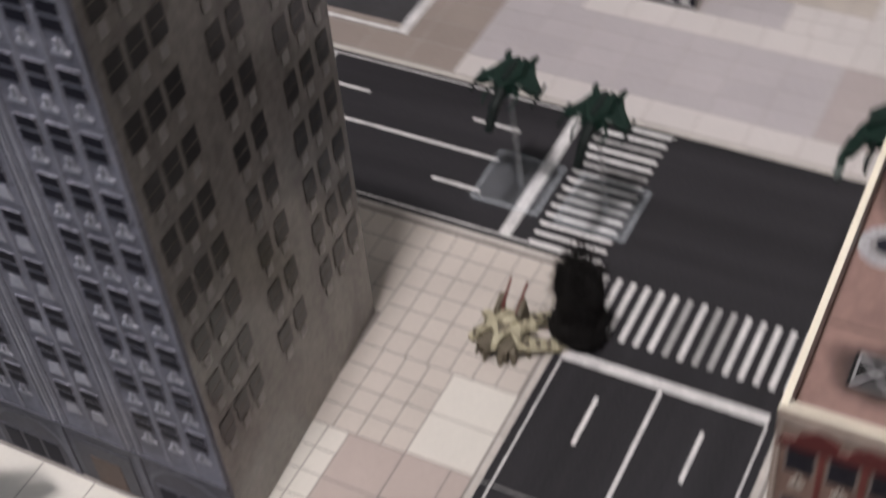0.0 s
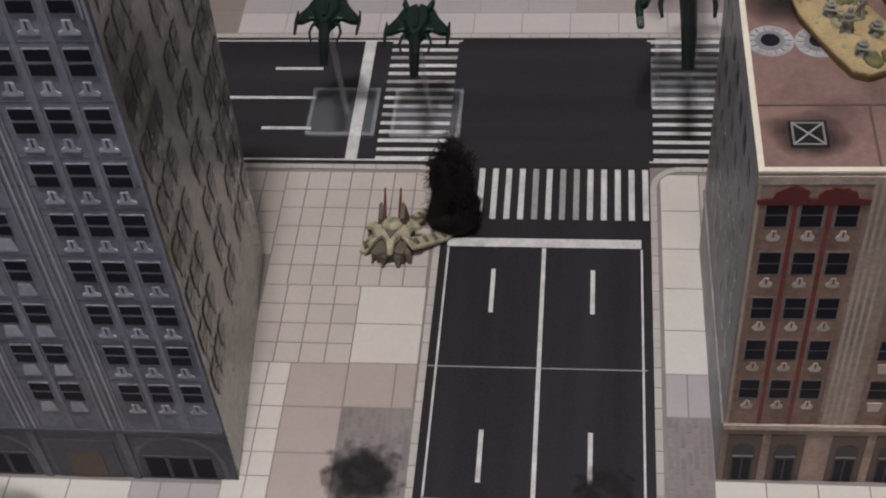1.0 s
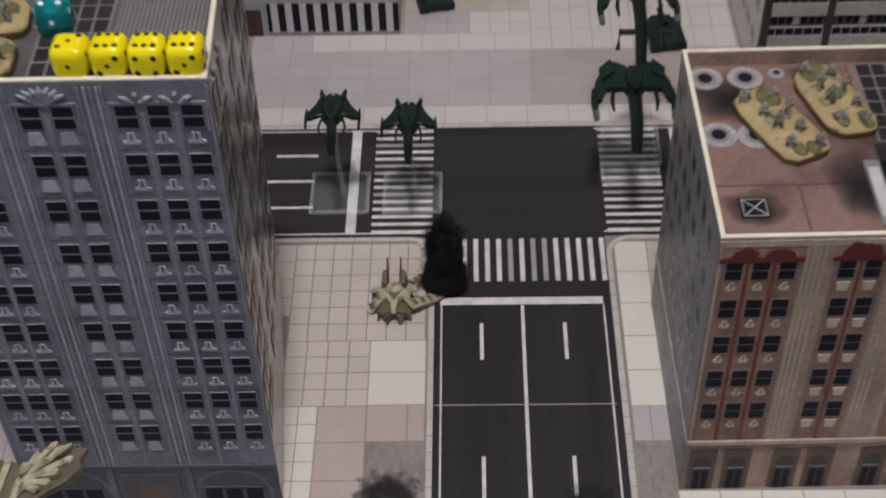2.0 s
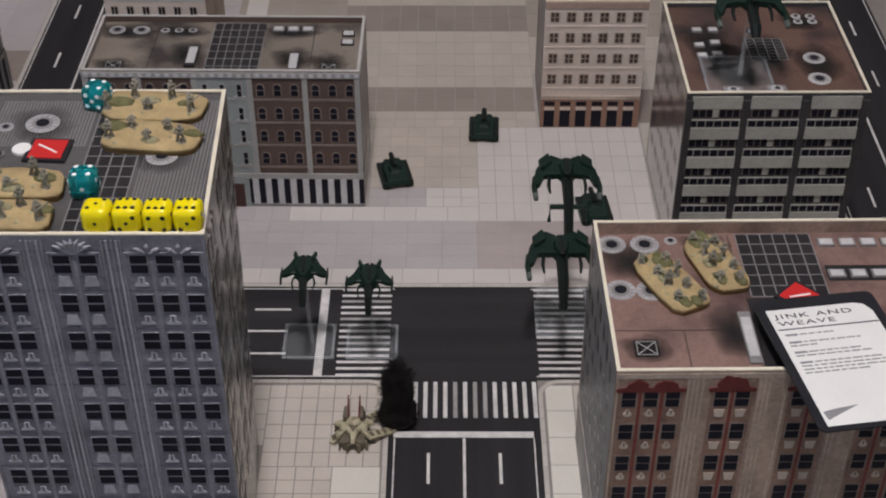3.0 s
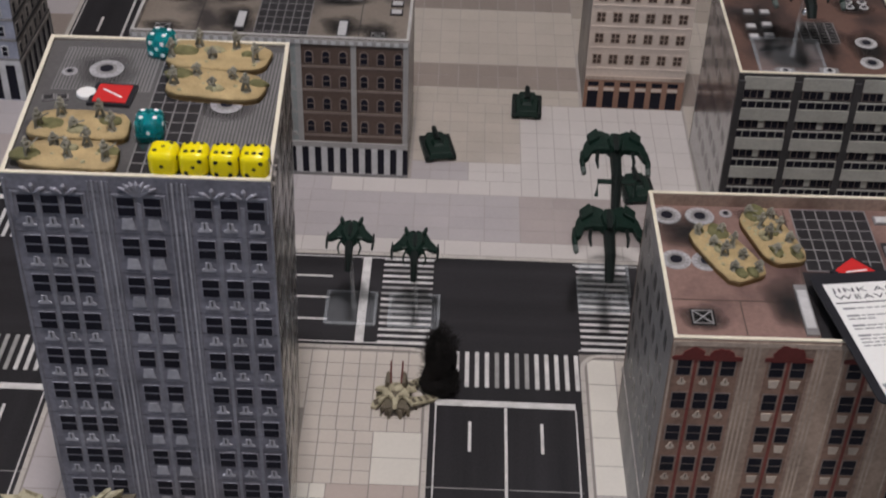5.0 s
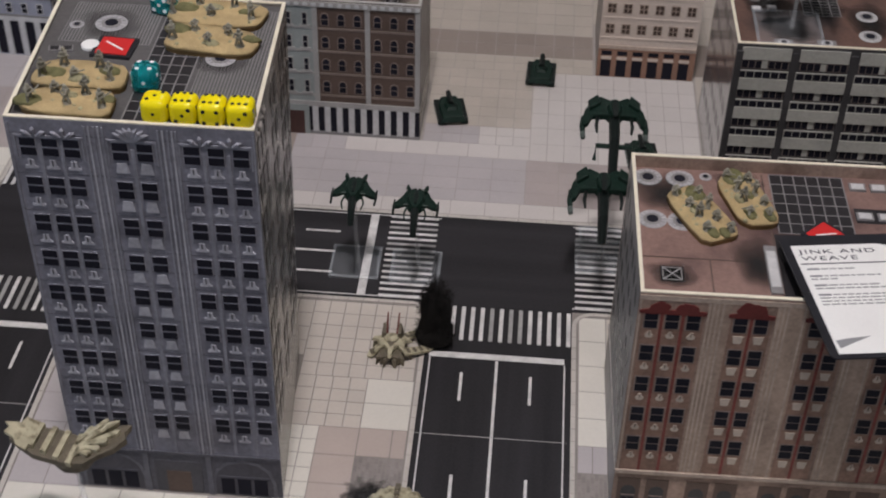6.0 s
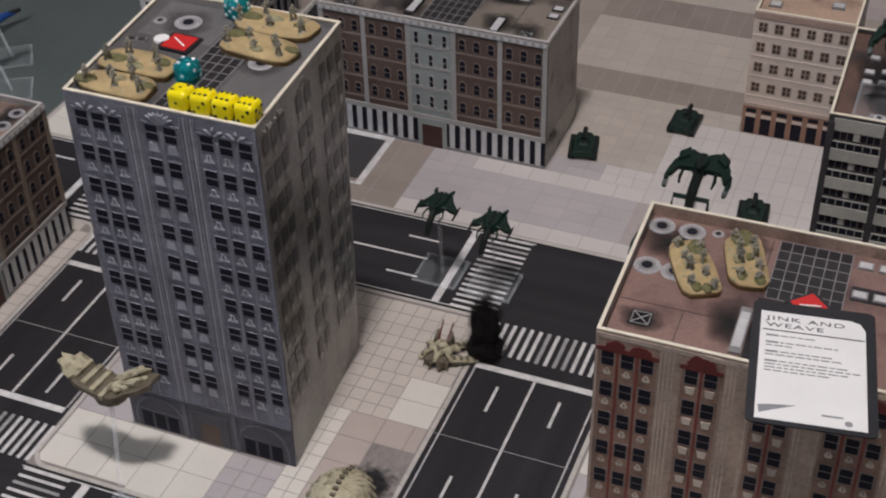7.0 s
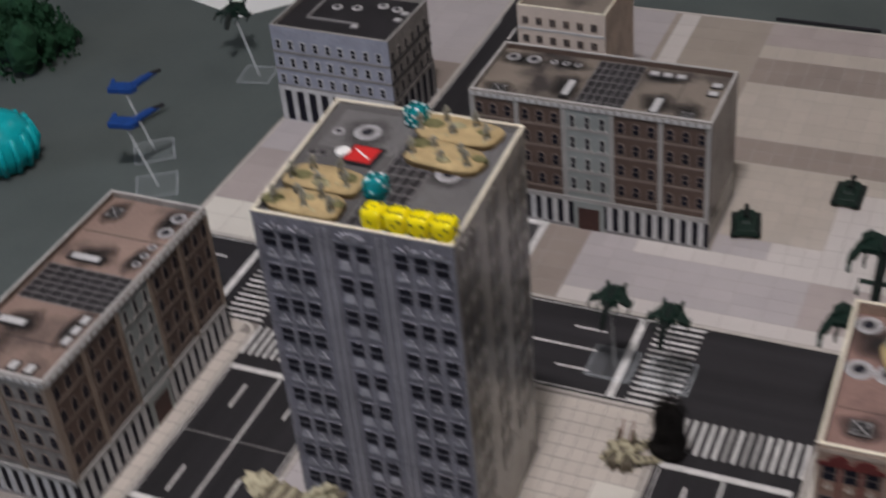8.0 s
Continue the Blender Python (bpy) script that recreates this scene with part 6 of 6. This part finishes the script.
def clump(name, label, category, x, y, z, r, n, mat, seed, flat=0.7):
    rnd = random.Random(seed)
    c = thing(name, label, category, at(x, y, z))
    for k in range(n):
        a, q = rnd.uniform(0, 2 * math.pi), r * math.sqrt(rnd.random())
        s = r * rnd.uniform(0.2, 0.38)
        bm = bmesh.new()
        bmesh.ops.create_icosphere(bm, subdivisions=2, radius=s)
        for v in bm.verts:
            v.co += 0.35 * s * noise.noise_vector(v.co * 14 + Vector((k, seed, 0)))
        part("leaf_clump", bm, mat, c, m=at(q * math.cos(a), q * math.sin(a), s * 0.8 + rnd.uniform(0, r * flat)))
    bm = bmesh.new()
    for k in range(2600):
        a, e, q = rnd.uniform(0, 2 * math.pi), rnd.uniform(0, 1.5), r * rnd.uniform(0.85, 1.25)
        p = Vector((q * math.cos(a) * math.cos(e), q * math.sin(a) * math.cos(e), 0.02 + q * (0.25 + flat) * math.sin(e)))
        p += 0.12 * noise.noise_vector(p * 5)
        p.z = max(p.z, 0.03)
        u = Vector((rnd.uniform(-1, 1), rnd.uniform(-1, 1), rnd.uniform(-1, 1))).normalized() * rnd.uniform(0.025, 0.05)
        w = u.orthogonal() * 0.6
        vs = [bm.verts.new(p + d) for d in (-u, w, u, -w)]
        bm.faces.new(vs)
    tagged(part("leaves", bm, mat, c), kind="stuff")
    return c


clump("bush", "dark green foam bush on the grey-green mat", "plant", -13.1, 5.9, TZ, 0.75, 22, BUSH, 3)
green_flyer("dark green flying craft parked on the grey-green mat", -9.5, 6.75, 0.8, 10, 0.62, 0.8 - TZ, 0.1, 0.5, -0.6)
bm = bmesh.new()
ring(bm, 0, 0, 0, [(0.34, 0), (0.5, 0.12), (0.56, 0.34), (0.5, 0.6), (0.32, 0.78), (0.0, 0.84)], 18)
bigdie = part("teal_tub", bm, TEAL_CORE, None, "ridged teal plastic tub of dice on the mat", at(-11.35, 2.95, TZ), smooth=True)
tagged(bigdie, category="container")
for k in range(16):
    a = 2 * math.pi * k / 16
    bm = bmesh.new()
    tube(bm, [(0.5 * math.cos(a), 0.5 * math.sin(a), 0.1), (0.58 * math.cos(a), 0.58 * math.sin(a), 0.34), (0.5 * math.cos(a), 0.5 * math.sin(a), 0.62)], 0.05, 6)
    part("ridge", bm, TEAL_CORE, bigdie, smooth=True)
    bm = bmesh.new()
    ring(bm, 0.52 * math.cos(a), 0.52 * math.sin(a), 0.58, [(0.035, 0), (0.03, 0.02)], 8)
    part("pale_spot", bm, WHITE_INK, bigdie)
bm = bmesh.new()
prism(bm, [(-12.2, 8.6), (-10.2, 7.95), (-8.8, 9.4), (-10.8, 10.3)], TZ + 0.001, TZ + 0.012)
tagged(part("paper_sheet", bm, PAPER, None, "white sheet of paper lying on the mat"), category="paper")
bm = bmesh.new()
tube(bm, [(-1.6, 9.96, TZ + 0.03), (0.0, 9.93, TZ + 0.03)], 0.03, 8)
tagged(part("measuring_stick", bm, BLACK_CARD, None, "thin black measuring stick beside the board"), category="stick")

# ---- paving slabs ----
# the block round the tower
grid(pav_a, -4.3, -1.93, -0.1, 0.74, 0.175, 0.187, SLAB_TAN)
grid(pav_a, -1.93, -0.79, -0.38, 0.74, 0.172, 0.187, SLAB_TAN)
grid(pav_a, -1.93, -1.24, -1.06, -0.38, 0.172, 0.187, SLAB_TAN)
grid(pav_a, -1.24, -0.78, -1.05, -0.38, 0.46, 0.335, SLAB_WHITE)
slab(pav_a, -1.24, -0.92, -1.41, -1.05, SLAB_ROSE)
slab(pav_a, -0.92, -0.78, -1.41, -1.05, SLAB_ROSE)
grid(pav_a, -1.93, -1.63, -2.84, -1.06, 0.15, 0.187, SLAB_WHITE)
grid(pav_a, -1.63, -1.24, -2.84, -1.06, 0.39, 0.36, SLAB_ROSE)
grid(pav_a, -1.24, -0.78, -2.8, -1.41, 0.038, 0.077, SETT, 0.01)
grid(pav_a, -2.5, -1.93, -2.84, -2.02, 0.19, 0.187, SLAB_GREY)
grid(pav_a, -3.3, -2.5, -2.84, -2.02, 0.4, 0.41, SLAB_WHITE)
grid(pav_a, -4.36, -3.3, -2.8, -2.02, 0.36, 0.39, SLAB_WHITE)
grid(pav_a, -4.36, -3.7, -2.02, -0.1, 0.33, 0.37, SLAB_GREY)
# the block round the brick building
grid(pav_b, 0.84, 1.12, -1.08, 0.74, 0.28, 0.365, SLAB_WHITE)
grid(pav_b, 0.84, 1.12, -1.42, -1.08, 0.14, 0.34, SLAB_GREY)
grid(pav_b, 0.84, 1.12, -2.8, -1.42, 0.038, 0.077, SETT, 0.01)
grid(pav_b, 1.12, 4.5, 0.02, 0.74, 0.37, 0.36, SLAB_TAN)
grid(pav_b, 1.12, 4.5, -2.84, -1.88, 0.32, 0.32, SLAB_WHITE)
# the west blocks
grid(pav_w, -7.85, -6.05, 0.62, 0.78, 0.2, 0.16, SLAB_TAN)
grid(pav_w, -6.1, -5.92, -2.84, 0.62, 0.17, 0.187, SLAB_TAN)
grid(pav_w, -7.85, -7.4, -2.84, 0.62, 0.22, 0.187, SLAB_TAN)
grid(pav_nw, -7.85, -5.92, 2.36, 3.1, 0.48, 0.37, SLAB_WHITE)
grid(pav_nw, -7.85, -5.92, 3.1, 4.4, 0.48, 0.43, SLAB_PINK)
grid(pav_nw, -7.85, -5.92, 4.4, 5.3, 0.48, 0.45, SLAB_GREY)
grid(pav_nw, -5.98, -5.92, 5.3, 6.6, 0.06, 0.4, SLAB_GREY)
grid(pav_nw, -7.85, -5.92, 6.6, 7.4, 0.48, 0.4, SLAB_BROWN)
grid(pav_nw, -7.85, -5.92, 7.4, 9.8, 0.48, 0.4, SLAB_GREY)
# the plaza: bands of slabs
grid(pav_n, -2.62, 4.5, 2.36, 2.62, 0.405, 0.26, SLAB_PALE)
grid(pav_n, -4.36, -2.62, 2.36, 3.78, 0.43, 0.28, SLAB_BROWN)
grid(pav_n, -2.62, 0.2, 2.62, 3.5, 0.402, 0.22, SLAB_GREY)
grid(pav_n, 0.2, 4.5, 2.62, 3.5, 0.405, 0.22, SLAB_PINK)
grid(pav_n, -2.62, -2.0, 3.5, 3.78, 0.2, 0.28, SLAB_GREY)
grid(pav_n, -2.0, 0.23, 3.5, 3.78, 0.405, 0.28, SLAB_PALE)
grid(pav_n, -1.08, -0.4, 3.78, 4.16, 0.22, 0.19, SLAB_GREY)
grid(pav_n, -0.4, 0.23, 3.78, 4.16, 0.21, 0.19, SLAB_PALE)
grid(pav_n, 0.23, 2.3, 3.5, 4.2, 0.2, 0.35, SLAB_PALE)
grid(pav_n, 0.23, 2.3, 4.2, 5.48, 0.2, 0.32, SLAB_PALE)
grid(pav_n, -1.08, 0.23, 4.16, 5.48, 0.22, 0.22, SLAB_SAND)
for x0, x1 in ((-1.6, -1.08), (-1.08, 1.0)):
    grid(pav_n, x0, x1, 5.48, 5.86, 0.26, 0.19, SLAB_SAND)
    grid(pav_n, x0, x1, 5.86, 6.45, 0.26, 0.295, SLAB_BROWN)
    grid(pav_n, x0, x1, 6.45, 7.0, 0.26, 0.275, SLAB_SAND)
    grid(pav_n, x0, x1, 7.0, 7.95, 0.26, 0.32, SLAB_SAND)
    grid(pav_n, x0, x1, 7.95, 8.7, 0.26, 0.375, SLAB_BROWN)
    grid(pav_n, x0, x1, 8.7, 9.1, 0.26, 0.4, SLAB_SAND)
grid(pav_n, -1.6, 4.5, 9.1, 9.8, 0.22, 0.35, SLAB_PINK)
grid(pav_n, -1.6, -1.08, 5.12, 5.48, 0.26, 0.36, SLAB_SAND)
# This dun column puts the row's soft shade into the slab colour.
grid(pav_n, -2.75, -1.6, 5.12, 9.8, 0.38, 0.36, SLAB_DUN)
grid(pav_n, -3.05, -2.75, 5.12, 9.8, 0.3, 0.36, SLAB_PALE)
grid(pav_n, -4.36, -3.05, 5.12, 6.2, 0.4, 0.36, SLAB_DUN)
grid(pav_n, -3.15, -3.05, 6.2, 9.8, 0.1, 0.36, SLAB_DUN)
grid(pav_n, -4.36, -3.15, 7.55, 9.8, 0.4, 0.36, SLAB_GREY)
grid(pav_n, 2.32, 4.5, 4.8, 5.6, 0.22, 0.4, SLAB_SAND)
grid(pav_n, 2.32, 4.5, 5.6, 6.4, 0.22, 0.4, SLAB_BROWN)
grid(pav_n, 1.0, 4.5, 6.8, 7.8, 0.22, 0.33, SLAB_SAND)
grid(pav_n, 2.32, 4.5, 6.4, 6.8, 0.22, 0.4, SLAB_SAND)
grid(pav_n, 1.0, 4.5, 7.8, 9.1, 0.22, 0.3, SLAB_DUN)
grid(pav_n, 4.26, 4.5, 2.62, 4.8, 0.22, 0.3, SLAB_GREY)


def clipped(rect, ring_pts):
    """A slab's rectangle cut to the rounded outline of its block."""
    poly = list(rect)
    for (ax, ay), (bx, by) in zip(ring_pts, ring_pts[1:] + ring_pts[:1]):
        out = []
        for (px, py), (qx, qy) in zip(poly, poly[1:] + poly[:1]):
            dp = (bx - ax) * (py - ay) - (by - ay) * (px - ax)
            dq = (bx - ax) * (qy - ay) - (by - ay) * (qx - ax)
            if dp >= 0:
                out.append((px, py))
            if (dp >= 0) != (dq >= 0) and abs(dp - dq) > 1e-9:
                f = dp / (dp - dq)
                out.append((px + f * (qx - px), py + f * (qy - py)))
        poly = out
    return poly


counts, rest = {}, {}
for pav, x0, x1, y0, y1, mat, gap in slab_jobs:
    gap = 0.008 if pav in (pav_n, pav_nw) or mat in (SLAB_WHITE, SLAB_PALE, SLAB_GREY) else min(gap, 0.01)
    near = mat is not SETT and counts.get(pav.name, 0) < 300
    w, h = x1 - x0 - gap, y1 - y0 - gap
    a, b, c, d = x0 + gap / 2, x1 - gap / 2, y0 + gap / 2, y1 - gap / 2
    rect = [(a, c), (b, c), (b, d), (a, d)]
    cut = clipped(rect, INNER[pav.name])
    if len(cut) != 4 or any(abs(p - q) > 1e-4 for u, v in zip(rect, cut) for p, q in zip(u, v)):
        if len(cut) > 2:
            bm = bmesh.new()
            prism(bm, [(x - a, y - c) for x, y in cut], 0.0058, 0.009)
            part("slab", bm, mat, pav, m=at(a, c, 0))
            counts[pav.name] = counts.get(pav.name, 0) + 1
        continue
    if near:
        counts[pav.name] = counts.get(pav.name, 0) + 1
        key = (round(w, 3), round(h, 3), mat.name)
        if key not in SLABS:
            bm = bmesh.new()
            e = 0.004
            lo = [(0, 0), (w, 0), (w, h), (0, h)]
            hi = [(e, e), (w - e, e), (w - e, h - e), (e, h - e)]
            vl = [bm.verts.new((x, y, 0.0058)) for x, y in lo]
            vm = [bm.verts.new((x, y, 0.0075)) for x, y in lo]
            vh = [bm.verts.new((x, y, 0.009)) for x, y in hi]
            bm.faces.new(vh)
            for a, b in ((vl, vm), (vm, vh)):
                for k in range(4):
                    bm.faces.new((a[k], a[(k + 1) % 4], b[(k + 1) % 4], b[k]))
            SLABS[key] = mesh_of("slab", bm, mat)
        put("slab", SLABS[key], pav, at(x0 + gap / 2, y0 + gap / 2, 0))
    else:
        off = 0.0
        if mat is SETT:
            off = 0.0385 * (round(x0 / 0.038) % 2)
        vs, fs = rest.setdefault((pav.name, mat.name), ([], []))
        c, d = c - off, d - off
        n = len(vs)
        vs += [(a, c, 0.0058), (b, c, 0.0058), (b, d, 0.0058), (a, d, 0.0058), (a, c, 0.009), (b, c, 0.009), (b, d, 0.009), (a, d, 0.009)]
        fs += [tuple(n + i for i in f) for f in ((4, 5, 6, 7), (0, 1, 5, 4), (1, 2, 6, 5), (2, 3, 7, 6), (3, 0, 4, 7))]
for (pname, mname), (vs, fs) in rest.items():
    me = bpy.data.meshes.new("far_slabs")
    me.from_pydata([(x * U, y * U, z * U) for x, y, z in vs], [], fs)
    me.materials.append(bpy.data.materials[mname])
    ob = put("small_setts" if mname == SETT.name else "far_slabs", me, bpy.data.objects[pname])
    tagged(ob, kind="stuff")
